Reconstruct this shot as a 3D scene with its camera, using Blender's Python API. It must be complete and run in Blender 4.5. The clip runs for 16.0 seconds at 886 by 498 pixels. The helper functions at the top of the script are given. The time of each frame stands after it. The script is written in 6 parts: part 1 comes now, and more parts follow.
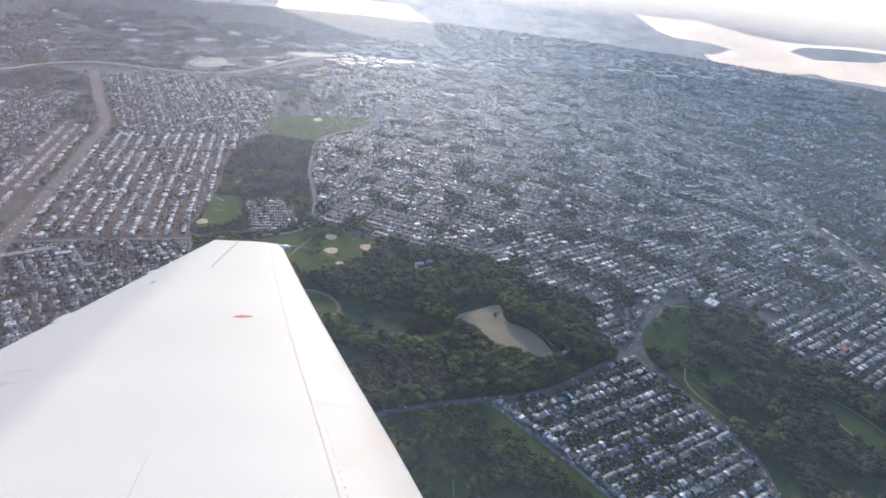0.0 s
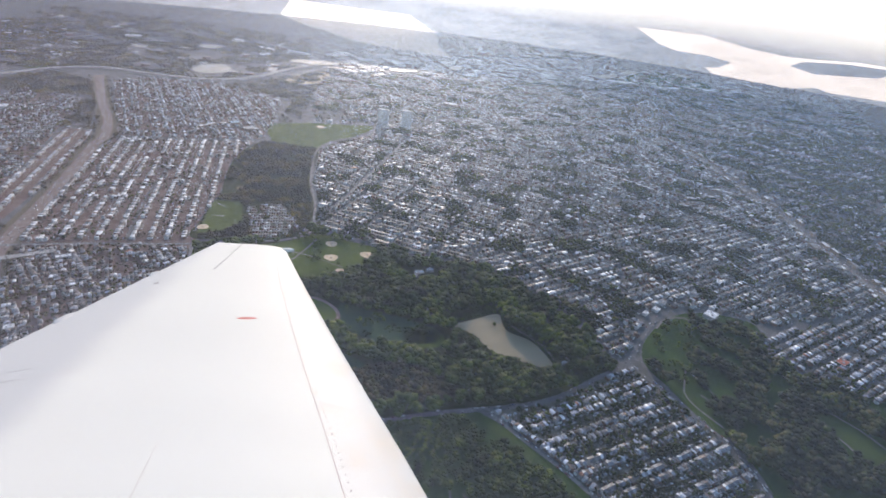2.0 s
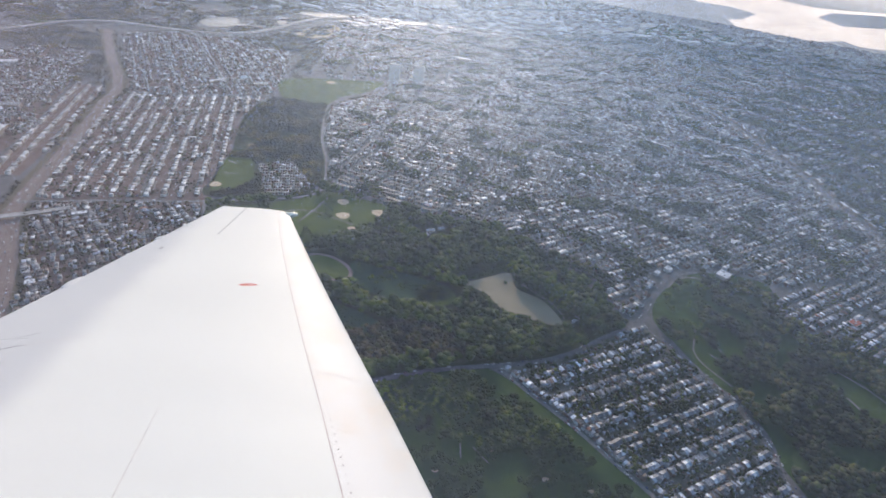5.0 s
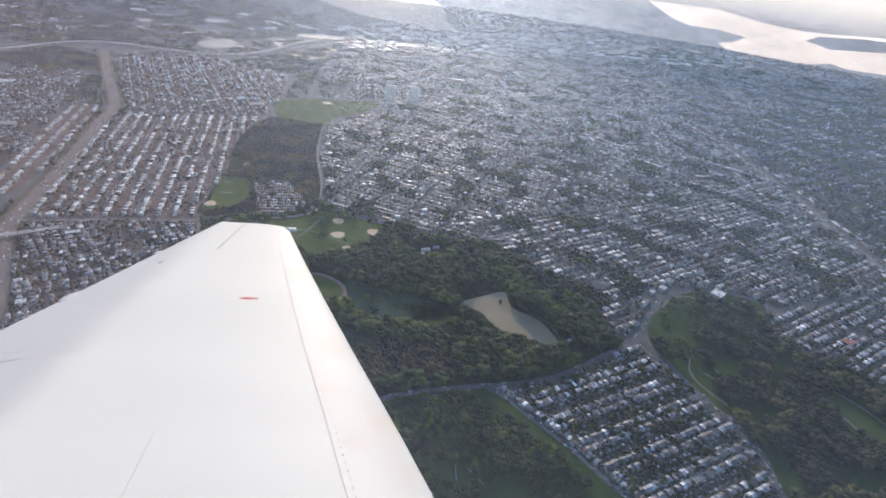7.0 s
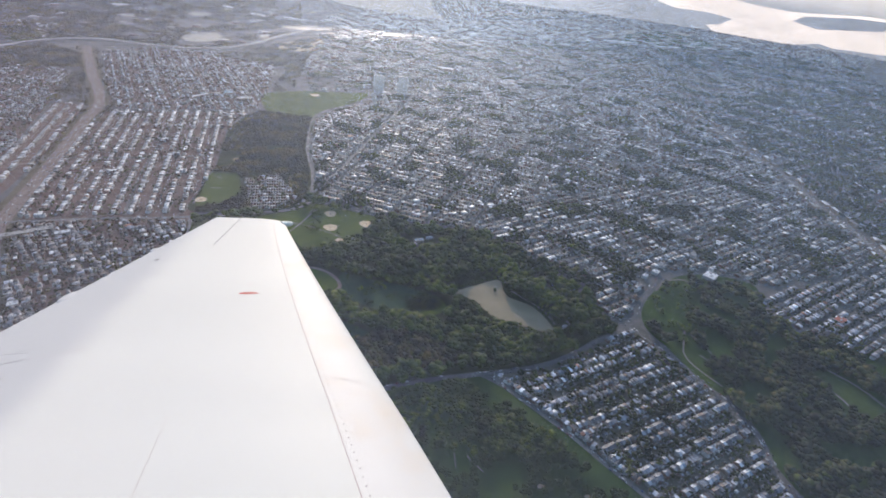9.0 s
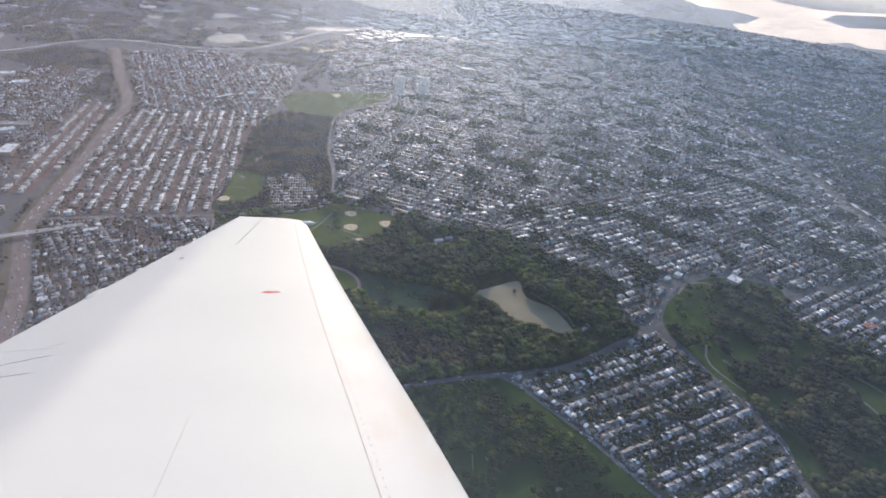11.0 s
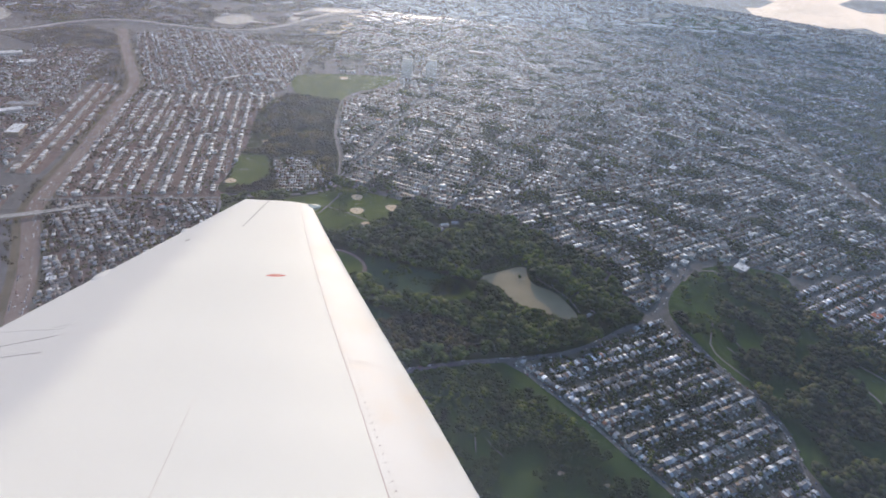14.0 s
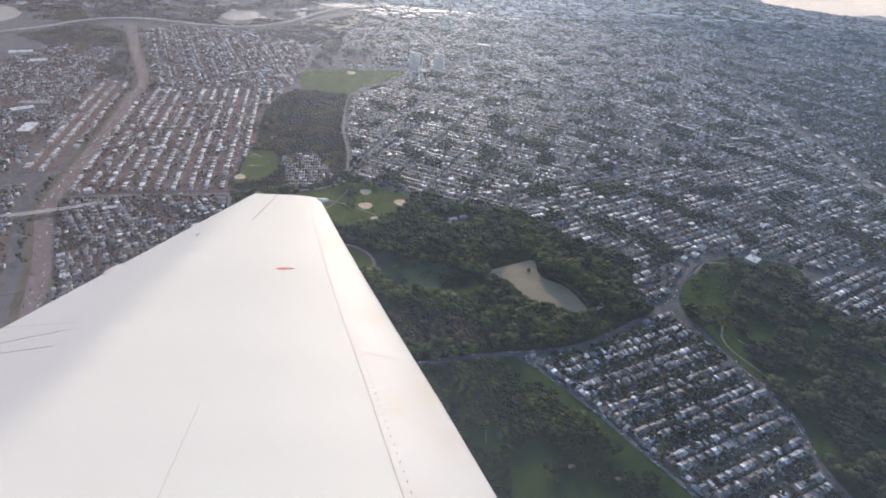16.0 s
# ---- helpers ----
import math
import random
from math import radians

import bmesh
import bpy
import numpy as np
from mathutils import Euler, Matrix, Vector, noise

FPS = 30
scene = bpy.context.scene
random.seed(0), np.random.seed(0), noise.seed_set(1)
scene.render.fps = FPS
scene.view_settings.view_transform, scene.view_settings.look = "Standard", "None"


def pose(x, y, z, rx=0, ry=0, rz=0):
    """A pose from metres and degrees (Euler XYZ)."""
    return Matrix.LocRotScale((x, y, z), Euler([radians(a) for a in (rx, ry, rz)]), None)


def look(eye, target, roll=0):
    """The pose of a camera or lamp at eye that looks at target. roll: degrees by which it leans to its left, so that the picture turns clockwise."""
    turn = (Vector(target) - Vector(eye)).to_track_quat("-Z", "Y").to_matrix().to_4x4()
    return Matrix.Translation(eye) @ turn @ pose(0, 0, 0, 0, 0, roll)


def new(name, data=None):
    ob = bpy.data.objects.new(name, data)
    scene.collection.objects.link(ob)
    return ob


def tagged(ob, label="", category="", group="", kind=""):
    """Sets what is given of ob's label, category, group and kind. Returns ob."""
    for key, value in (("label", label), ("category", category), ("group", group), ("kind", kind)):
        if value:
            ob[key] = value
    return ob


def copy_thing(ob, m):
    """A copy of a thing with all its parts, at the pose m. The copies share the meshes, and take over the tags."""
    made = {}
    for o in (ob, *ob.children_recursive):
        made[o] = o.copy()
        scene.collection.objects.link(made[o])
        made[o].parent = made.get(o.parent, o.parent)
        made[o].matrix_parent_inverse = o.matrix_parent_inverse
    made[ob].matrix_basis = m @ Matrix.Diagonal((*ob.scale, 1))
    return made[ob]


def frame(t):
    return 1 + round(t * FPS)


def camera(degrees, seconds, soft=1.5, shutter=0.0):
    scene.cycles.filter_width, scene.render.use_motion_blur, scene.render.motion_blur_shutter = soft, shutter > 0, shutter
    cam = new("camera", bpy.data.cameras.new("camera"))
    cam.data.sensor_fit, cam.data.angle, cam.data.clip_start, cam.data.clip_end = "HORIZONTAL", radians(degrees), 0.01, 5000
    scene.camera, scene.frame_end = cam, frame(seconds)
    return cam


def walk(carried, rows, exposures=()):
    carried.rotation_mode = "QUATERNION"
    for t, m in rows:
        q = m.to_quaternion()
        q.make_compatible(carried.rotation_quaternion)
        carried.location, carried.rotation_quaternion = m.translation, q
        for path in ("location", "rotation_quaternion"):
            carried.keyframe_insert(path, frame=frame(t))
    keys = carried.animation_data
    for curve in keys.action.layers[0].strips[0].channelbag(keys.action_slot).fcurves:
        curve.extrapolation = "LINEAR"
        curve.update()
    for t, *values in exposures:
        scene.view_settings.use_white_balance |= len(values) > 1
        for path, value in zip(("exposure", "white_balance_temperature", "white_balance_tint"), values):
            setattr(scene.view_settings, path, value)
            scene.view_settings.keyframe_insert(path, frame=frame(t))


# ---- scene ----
cam = camera(77.0, 16.0, soft=1.6)
EYE_HEIGHT = 510.5
# the airliner hangs level with the eye; the wing frame is x to the nose, y outboard, z up
VIEW = Matrix.Translation((-91.9, 120.3, EYE_HEIGHT)) @ pose(0, 0, 0, 0, 0, -7.79) @ pose(0, 0, 0, 59.47) @ pose(0, 0, 0, 0, 0, 5.88)
SEAT = (0.0, 0.0, 2.3)
WING_FRAME = VIEW @ pose(*SEAT, 90 - 13.3).inverted()


def seat_pose(dx, dy, dz, tilt, roll, yaw):
    """Pose of the eye beside the cabin window, in the wing frame, taken into the world."""
    m = Matrix.Translation((SEAT[0] + dx, SEAT[1] + dy, SEAT[2] + dz))
    m = m @ pose(0, 0, 0, 0, 0, yaw) @ pose(0, 0, 0, 90 - 13.3 + tilt) @ pose(0, 0, 0, 0, 0, roll)
    return WING_FRAME @ m


PATH = [
    (0, 0.070, -0.044, 0.017, 2.41, 0.45, -2.11),
    (0.5, 0.081, -0.036, 0.022, 1.93, 0.39, -1.88),
    (1, 0.117, -0.028, 0.030, 1.04, 0.14, -1.45),
    (1.5, 0.067, -0.022, 0.005, 1.61, 0.49, -1.76),
    (2, 0.002, -0.014, -0.043, 3.29, 1.21, -2.09),
    (2.5, -0.006, -0.007, -0.059, 3.79, 1.45, -2.11),
    (3, 0.052, -0.003, -0.062, 3.61, 1.55, -1.23),
    (3.5, 0.114, 0.001, -0.012, 2.43, 1.14, -0.83),
    (5.8, 0.158, -0.021, 0.080, -1.62, 1.39, -1.09),
    (6, 0.142, -0.025, 0.049, -0.86, 1.46, -1.13),
    (6.5, 0.083, -0.016, 0.014, 0.51, 1.69, -1.40),
    (7, 0.068, -0.007, 0.002, 0.97, 1.35, -1.44),
    (7.5, 0.028, 0.000, -0.032, 1.79, 1.69, -1.65),
    (8, 0.053, -0.018, -0.034, 1.34, 1.27, -1.78),
    (10.3, -0.057, -0.024, 0.035, -1.06, -1.86, -1.35),
    (10.5, -0.020, -0.029, 0.014, -0.76, -1.39, -0.67),
    (11, -0.004, -0.009, 0.006, -0.02, -0.01, -0.10),
    (11.5, -0.025, 0.018, -0.012, 0.33, 0.59, -0.13),
    (12, 0.012, 0.009, -0.019, -0.09, 0.48, -0.01),
    (12.5, 0.039, 0.010, -0.013, -0.52, 0.73, 0.37),
    (13, 0.014, 0.022, -0.011, -1.36, 0.58, 0.28),
    (13.5, 0.004, 0.004, 0.005, -1.53, 0.53, 0.31),
    (14, -0.002, 0.023, 0.005, -1.60, 0.51, 0.50),
    (14.5, -0.013, 0.041, 0.001, -1.65, 0.30, 0.38),
    (15, -0.014, 0.029, -0.035, -1.58, -0.06, 0.24),
    (15.5, -0.045, 0.036, -0.012, -1.92, -0.14, 0.19),
    (16, -0.006, 0.042, -0.029, -2.20, -0.21, 1.44),
]
EXPOSURES = [(0.0, 0.26, 6850, 13), (3.5, 0.26, 6950, 13), (6.0, 0.18, 6950, 13), (8.2, 0.16, 6900, 13), (11.0, 0.22, 7050, 13), (13.0, 0.16, 7100, 13), (16.0, 0.14, 7200, 14)]
walk(cam, [(t, seat_pose(*row)) for t, *row in PATH], EXPOSURES)

# ---- light ----
SUN_HEIGHT, SUN_TURN = 18.0, -2.8
world = bpy.data.worlds.new("evening_sky")
scene.world = world
world.use_nodes = True
wn = world.node_tree
wn.nodes.clear()
w_out = wn.nodes.new("ShaderNodeOutputWorld")
w_bg = wn.nodes.new("ShaderNodeBackground")
w_sky = wn.nodes.new("ShaderNodeTexSky")
w_sky.sky_type = "NISHITA"
w_sky.sun_disc = False
w_sky.sun_elevation = radians(SUN_HEIGHT)
w_sky.sun_rotation = radians(-SUN_TURN)
w_sky.altitude = 500.0
w_sky.air_density, w_sky.dust_density, w_sky.ozone_density = 1.0, 1.0, 2.5
w_bg.inputs["Strength"].default_value = 0.22
wn.links.new(w_sky.outputs[0], w_bg.inputs["Color"])
wn.links.new(w_bg.outputs[0], w_out.inputs["Surface"])

sun_data = bpy.data.lights.new("sun", "SUN")
sun_data.energy, sun_data.angle, sun_data.color = 3.2, radians(0.6), (1.0, 0.87, 0.75)
sun = new("sun", sun_data)
_h, _a = radians(SUN_HEIGHT), radians(90 + SUN_TURN)
_to_sun = Vector((math.cos(_h) * math.cos(_a), math.cos(_h) * math.sin(_a), math.sin(_h)))
sun.matrix_world = look(_to_sun * 800 + Vector((0, 0, 600)), Vector((0, 0, 600)))


# ---- materials ----
def material(name, rough=0.8, metal=0.0, spec=0.4):
    m = bpy.data.materials.new(name)
    m.use_nodes = True
    b = m.node_tree.nodes["Principled BSDF"]
    b.inputs["Roughness"].default_value = rough
    b.inputs["Metallic"].default_value = metal
    b.inputs["Specular IOR Level"].default_value = spec
    return m, m.node_tree, b


def ramp(nt, source, stops, constant=False):
    r = nt.nodes.new("ShaderNodeValToRGB")
    r.color_ramp.interpolation = "CONSTANT" if constant else "LINEAR"
    el = r.color_ramp.elements
    while len(el) < len(stops):
        el.new(0.5)
    for e, (p, c) in zip(el, stops):
        e.position, e.color = p, (*c, 1)
    nt.links.new(source, r.inputs[0])
    return r.outputs[0]


def noise_at(nt, scale, detail=4.0, rough=0.6, coords="Object", stretch=None):
    tc = nt.nodes.new("ShaderNodeTexCoord")
    n = nt.nodes.new("ShaderNodeTexNoise")
    n.inputs["Scale"].default_value = scale
    n.inputs["Detail"].default_value = detail
    n.inputs["Roughness"].default_value = rough
    src = tc.outputs[coords]
    if stretch:
        mp = nt.nodes.new("ShaderNodeMapping")
        mp.inputs["Scale"].default_value = stretch
        nt.links.new(src, mp.inputs[0])
        src = mp.outputs[0]
    nt.links.new(src, n.inputs["Vector"])
    return n.outputs["Fac"]


def mix(nt, a, b, fac, mode="MIX"):
    m = nt.nodes.new("ShaderNodeMix")
    m.data_type, m.blend_type = "RGBA", mode
    for sock, val in ((m.inputs[0], fac), (m.inputs[6], a), (m.inputs[7], b)):
        if isinstance(val, (float, int)):
            sock.default_value = val
        elif isinstance(val, tuple):
            sock.default_value = (*val, 1)
        else:
            nt.links.new(val, sock)
    return m.outputs[2]


def bump(nt, b, height, strength, distance):
    n = nt.nodes.new("ShaderNodeBump")
    n.inputs["Strength"].default_value = strength
    n.inputs["Distance"].default_value = distance
    nt.links.new(height, n.inputs["Height"])
    nt.links.new(n.outputs[0], b.inputs["Normal"])


def two_scale(name, dark, mid, light, fine, broad, rough=0.85, relief=0.0, spec=0.3):
    """Ground-like surface: broad patches and a fine grain."""
    m, nt, b = material(name, rough, spec=spec)
    f = noise_at(nt, fine, 5.0, 0.7)
    base = ramp(nt, noise_at(nt, broad, 4.0, 0.6), [(0.3, dark), (0.5, mid), (0.7, light)])
    grain = ramp(nt, f, [(0.3, (0.72, 0.72, 0.72)), (0.7, (1.25, 1.25, 1.25))])
    nt.links.new(mix(nt, base, grain, 1.0, "MULTIPLY"), b.inputs["Base Color"])
    if relief:
        bump(nt, b, f, 0.6, relief)
    return m


def by_island(name, stops, rough=0.7, spec=0.4, by_object=False, grime=0.35, quarter=0.0):
    """Colour picked for each separate piece (or object), with grime over it."""
    m, nt, b = material(name, rough, spec=spec)
    if by_object:
        rnd = nt.nodes.new("ShaderNodeObjectInfo").outputs["Random"]
    else:
        rnd = nt.nodes.new("ShaderNodeNewGeometry").outputs["Random Per Island"]
    col = ramp(nt, rnd, stops, True)
    g = ramp(nt, noise_at(nt, 0.6, 4.0, 0.7), [(0.3, (1 - grime,) * 3), (0.7, (1.1,) * 3)])
    if quarter:
        # some quarters keep paler roofs than others
        q = ramp(nt, noise_at(nt, 0.014, 3.0, 0.6), [(0.36, (1 - quarter,) * 3), (0.5, (1.0,) * 3), (0.64, (1 + 1.3 * quarter,) * 3)])
        col = mix(nt, col, q, 1.0, "MULTIPLY")
    nt.links.new(mix(nt, col, g, 1.0, "MULTIPLY"), b.inputs["Base Color"])
    return m


ROOFS = [(0.0, (0.070, 0.074, 0.084)), (0.22, (0.125, 0.132, 0.150)), (0.42, (0.20, 0.215, 0.245)), (0.56, (0.36, 0.38, 0.44)),
         (0.70, (0.16, 0.115, 0.095)), (0.76, (0.55, 0.58, 0.63)), (0.87, (0.82, 0.83, 0.85)), (0.975, (0.27, 0.12, 0.08)), (0.99, (0.16, 0.26, 0.32))]
WHITE_ROOFS = [(0.0, (0.11, 0.115, 0.125)), (0.26, (0.26, 0.27, 0.29)), (0.46, (0.50, 0.51, 0.53)), (0.60, (0.80, 0.80, 0.79)),
               (0.90, (0.24, 0.16, 0.13))]
WALLS = [(0.0, (0.24, 0.14, 0.11)), (0.25, (0.34, 0.28, 0.23)), (0.48, (0.46, 0.44, 0.42)), (0.72, (0.68, 0.67, 0.65))]
CROWNS = [(0.0, (0.042, 0.064, 0.014)), (0.3, (0.052, 0.078, 0.016)), (0.6, (0.064, 0.090, 0.018)), (0.85, (0.078, 0.102, 0.022)), (0.96, (0.095, 0.104, 0.028))]

M_GROUND = two_scale("city_ground", (0.075, 0.080, 0.072), (0.125, 0.122, 0.124), (0.175, 0.168, 0.168), 0.5, 0.06, 0.9, spec=0.15)
M_YARDS = two_scale("brick_paved_yards", (0.085, 0.054, 0.045), (0.150, 0.100, 0.086), (0.215, 0.150, 0.135), 0.5, 0.045, 0.9, spec=0.15)
M_GARDEN = two_scale("back_gardens", (0.060, 0.064, 0.042), (0.120, 0.115, 0.090), (0.190, 0.172, 0.150), 0.5, 0.09, 0.95, spec=0.1)
M_VERGE = two_scale("dry_grass_verge", (0.085, 0.075, 0.045), (0.13, 0.11, 0.075), (0.18, 0.15, 0.11), 0.6, 0.03, 0.95, spec=0.1)
M_ASPHALT = two_scale("asphalt", (0.095, 0.095, 0.10), (0.125, 0.124, 0.128), (0.16, 0.155, 0.15), 0.8, 0.05)
M_FREEWAY = two_scale("freeway_concrete", (0.165, 0.120, 0.105), (0.21, 0.155, 0.135), (0.25, 0.19, 0.165), 0.8, 0.04)
M_CONCRETE = two_scale("viaduct_concrete", (0.26, 0.25, 0.24), (0.34, 0.33, 0.31), (0.42, 0.40, 0.38), 0.8, 0.05)
M_LAWN = two_scale("park_lawn", (0.050, 0.074, 0.014), (0.074, 0.106, 0.018), (0.105, 0.135, 0.028), 0.5, 0.03, 0.95, spec=0.05)
M_GOLF = two_scale("golf_turf", (0.022, 0.046, 0.012), (0.034, 0.066, 0.016), (0.052, 0.090, 0.022), 0.5, 0.025, 0.95, spec=0.05)
M_FAIRWAY = two_scale("mown_fairway", (0.034, 0.058, 0.016), (0.046, 0.076, 0.020), (0.062, 0.094, 0.026), 0.5, 0.03, 0.95, spec=0.05)
M_FLOOR = two_scale("woodland_floor", (0.018, 0.026, 0.010), (0.030, 0.040, 0.015), (0.045, 0.055, 0.020), 0.5, 0.03, 0.95, spec=0.05)
M_MEADOW = two_scale("wetland", (0.024, 0.050, 0.028), (0.038, 0.072, 0.038), (0.060, 0.096, 0.044), 0.4, 0.045, 0.95, spec=0.05)
M_SAND = two_scale("infield_clay", (0.54, 0.40, 0.24), (0.62, 0.48, 0.30), (0.70, 0.56, 0.37), 2.0, 0.2)
M_PATH = two_scale("pale_path", (0.15, 0.14, 0.12), (0.20, 0.185, 0.16), (0.25, 0.235, 0.20), 1.0, 0.1)
M_LOT = two_scale("car_park_asphalt", (0.13, 0.125, 0.12), (0.18, 0.175, 0.17), (0.23, 0.22, 0.21), 1.0, 0.08)
M_ROOF = by_island("shingle_and_tar_roofs", ROOFS, 0.64, 0.3, quarter=0.45)
DULL = [(0.0, (0.06, 0.058, 0.062)), (0.3, (0.105, 0.098, 0.10)), (0.55, (0.15, 0.12, 0.11)), (0.72, (0.22, 0.22, 0.235)), (0.86, (0.42, 0.42, 0.43)), (0.95, (0.75, 0.74, 0.72))]
M_ROOF_DULL = by_island("dull_tar_roofs", DULL, 0.7, 0.25)
SLATES = [(0.0, (0.050, 0.054, 0.062)), (0.30, (0.085, 0.090, 0.102)), (0.55, (0.125, 0.132, 0.150)), (0.72, (0.20, 0.21, 0.24)),
          (0.83, (0.11, 0.085, 0.075)), (0.88, (0.66, 0.68, 0.72)), (0.97, (0.20, 0.10, 0.075))]
M_ROOF_SLATE = by_island("dark_slate_roofs", SLATES, 0.66, 0.28, quarter=0.35)
M_ROOF_WHITE = by_island("coated_flat_roofs", WHITE_ROOFS, 0.5, 0.4, quarter=0.3)
M_WALL = by_island("house_walls", WALLS, 0.85)
NEAR_ROOFS = [(0.0, (0.10, 0.105, 0.115)), (0.22, (0.16, 0.165, 0.185)), (0.45, (0.24, 0.255, 0.285)), (0.66, (0.34, 0.36, 0.40)), (0.78, (0.17, 0.125, 0.105)),
              (0.84, (0.48, 0.52, 0.57)), (0.93, (0.78, 0.80, 0.82)), (0.985, (0.25, 0.36, 0.44))]
M_ROOF_ONE = by_island("house_roof", NEAR_ROOFS, 0.55, by_object=True)
M_WALL_ONE = by_island("house_wall", [(0.0, (0.20, 0.12, 0.095)), (0.35, (0.27, 0.22, 0.18)), (0.6, (0.38, 0.36, 0.34)), (0.88, (0.60, 0.59, 0.57))], 0.85, by_object=True)
def leafy(m):
    """Thin leaves let some light through."""
    nt = m.node_tree
    b, o = nt.nodes["Principled BSDF"], nt.nodes["Material Output"]
    tr = nt.nodes.new("ShaderNodeBsdfTranslucent")
    ms = nt.nodes.new("ShaderNodeMixShader")
    ms.inputs[0].default_value = 0.4
    src = b.inputs["Base Color"].links[0].from_socket
    stand = ramp(nt, noise_at(nt, 0.016, 3.0, 0.6), [(0.34, (0.30, 0.36, 0.46)), (0.5, (0.95, 0.98, 1.04)), (0.66, (2.2, 1.95, 1.3))])
    each = ramp(nt, noise_at(nt, 0.07, 1.0, 0.4), [(0.34, (0.62, 0.64, 0.66)), (0.5, (1.0, 1.0, 1.0)), (0.66, (1.5, 1.4, 1.2))])
    src = mix(nt, mix(nt, src, stand, 1.0, "MULTIPLY"), each, 1.0, "MULTIPLY")
    nt.links.new(src, b.inputs["Base Color"])
    nt.links.new(mix(nt, src, (1.5, 1.9, 0.9), 1.0, "MULTIPLY"), tr.inputs["Color"])
    nt.links.new(b.outputs[0], ms.inputs[1])
    nt.links.new(tr.outputs[0], ms.inputs[2])
    nt.links.new(ms.outputs[0], o.inputs["Surface"])
    return m


M_CROWN = by_island("tree_crowns", CROWNS, 0.75, 0.25, grime=0.4)
leafy(M_CROWN)
M_CROWN_ONE = by_island("tree_crown", CROWNS, 0.75, 0.25, grime=0.4)
leafy(M_CROWN_ONE)
BARE = [(0.0, (0.066, 0.054, 0.034)), (0.35, (0.085, 0.066, 0.042)), (0.6, (0.078, 0.076, 0.030)), (0.85, (0.105, 0.082, 0.052))]
M_CROWN_BARE = by_island("budding_crowns", BARE, 0.8, 0.2, grime=0.4)
leafy(M_CROWN_BARE)
STREET = [(0.0, (0.040, 0.050, 0.026)), (0.4, (0.055, 0.064, 0.032)), (0.7, (0.070, 0.066, 0.038)), (0.9, (0.070, 0.090, 0.030))]
M_CROWN_STREET = by_island("street_tree_crowns", STREET, 0.75, 0.25, grime=0.4)
leafy(M_CROWN_STREET)
M_BARK = two_scale("bark", (0.05, 0.04, 0.03), (0.08, 0.065, 0.05), (0.11, 0.09, 0.07), 3.0, 0.8)
M_TOWER = two_scale("tower_concrete", (0.50, 0.47, 0.45), (0.56, 0.53, 0.51), (0.62, 0.59, 0.56), 1.0, 0.05)
M_GLASS_DARK, _, _b = material("dark_window_glass", 0.15, spec=0.6)
_b.inputs["Base Color"].default_value = (0.03, 0.035, 0.04, 1)
M_CARS = by_island("car_paint", [(0.0, (0.03, 0.03, 0.035)), (0.3, (0.18, 0.18, 0.19)), (0.55, (0.75, 0.75, 0.75)), (0.8, (0.25, 0.03, 0.025)),
                                 (0.9, (0.04, 0.08, 0.25))], 0.3, 0.6, grime=0.1)


def water(name, colour, rough, spec, ripple=0.15):
    m, nt, b = material(name, rough, spec=spec)
    f = noise_at(nt, 0.02, 5.0, 0.6)
    tint = ramp(nt, f, [(0.35, (0.85, 0.85, 0.85)), (0.65, (1.12, 1.12, 1.12))])
    nt.links.new(mix(nt, colour, tint, 1.0, "MULTIPLY"), b.inputs["Base Color"])
    b.inputs["IOR"].default_value = 1.33
    bump(nt, b, noise_at(nt, 0.7, 3.0, 0.5), 0.25, ripple)
    return m


M_POND = water("silty_pond_water", (0.29, 0.245, 0.155), 0.2, 0.25)
M_FAR_POND = water("rippled_pond_water", (0.24, 0.215, 0.17), 0.36, 1.0, 0.02)
M_RIVER = water("river_water", (0.14, 0.13, 0.115), 0.36, 1.0, 0.03)

# wing paint: white gloss enamel with faint streaks along the airflow
M_WING, nt, b = material("white_enamel_shaded_aft", 0.6, spec=0.16)
_c = ramp(nt, noise_at(nt, 0.9, 4.0, 0.6, stretch=(0.25, 1.6, 1.0)), [(0.33, (0.722, 0.724, 0.668)), (0.66, (0.770, 0.770, 0.708))])
_f = ramp(nt, noise_at(nt, 9.0, 5.0, 0.7, stretch=(0.3, 1.0, 1.0)), [(0.3, (0.965, 0.96, 0.955)), (0.7, (1.0, 1.0, 1.0))])
# grey shading of the rear skin painted into the colour, past a wavering slanted line
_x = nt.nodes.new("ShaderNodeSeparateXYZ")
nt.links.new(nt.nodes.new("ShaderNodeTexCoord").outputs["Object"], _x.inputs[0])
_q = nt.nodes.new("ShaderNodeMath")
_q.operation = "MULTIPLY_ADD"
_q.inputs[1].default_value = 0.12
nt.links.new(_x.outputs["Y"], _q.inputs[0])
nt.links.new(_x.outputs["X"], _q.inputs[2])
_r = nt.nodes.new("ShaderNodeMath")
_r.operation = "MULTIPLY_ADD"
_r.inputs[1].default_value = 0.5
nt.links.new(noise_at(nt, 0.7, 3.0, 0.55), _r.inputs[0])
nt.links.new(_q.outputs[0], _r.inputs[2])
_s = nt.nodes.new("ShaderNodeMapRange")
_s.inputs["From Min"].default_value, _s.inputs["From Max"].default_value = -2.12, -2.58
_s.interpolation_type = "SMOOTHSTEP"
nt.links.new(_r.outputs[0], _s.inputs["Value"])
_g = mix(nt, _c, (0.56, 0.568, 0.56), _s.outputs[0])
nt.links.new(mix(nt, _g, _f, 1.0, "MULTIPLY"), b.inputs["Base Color"])
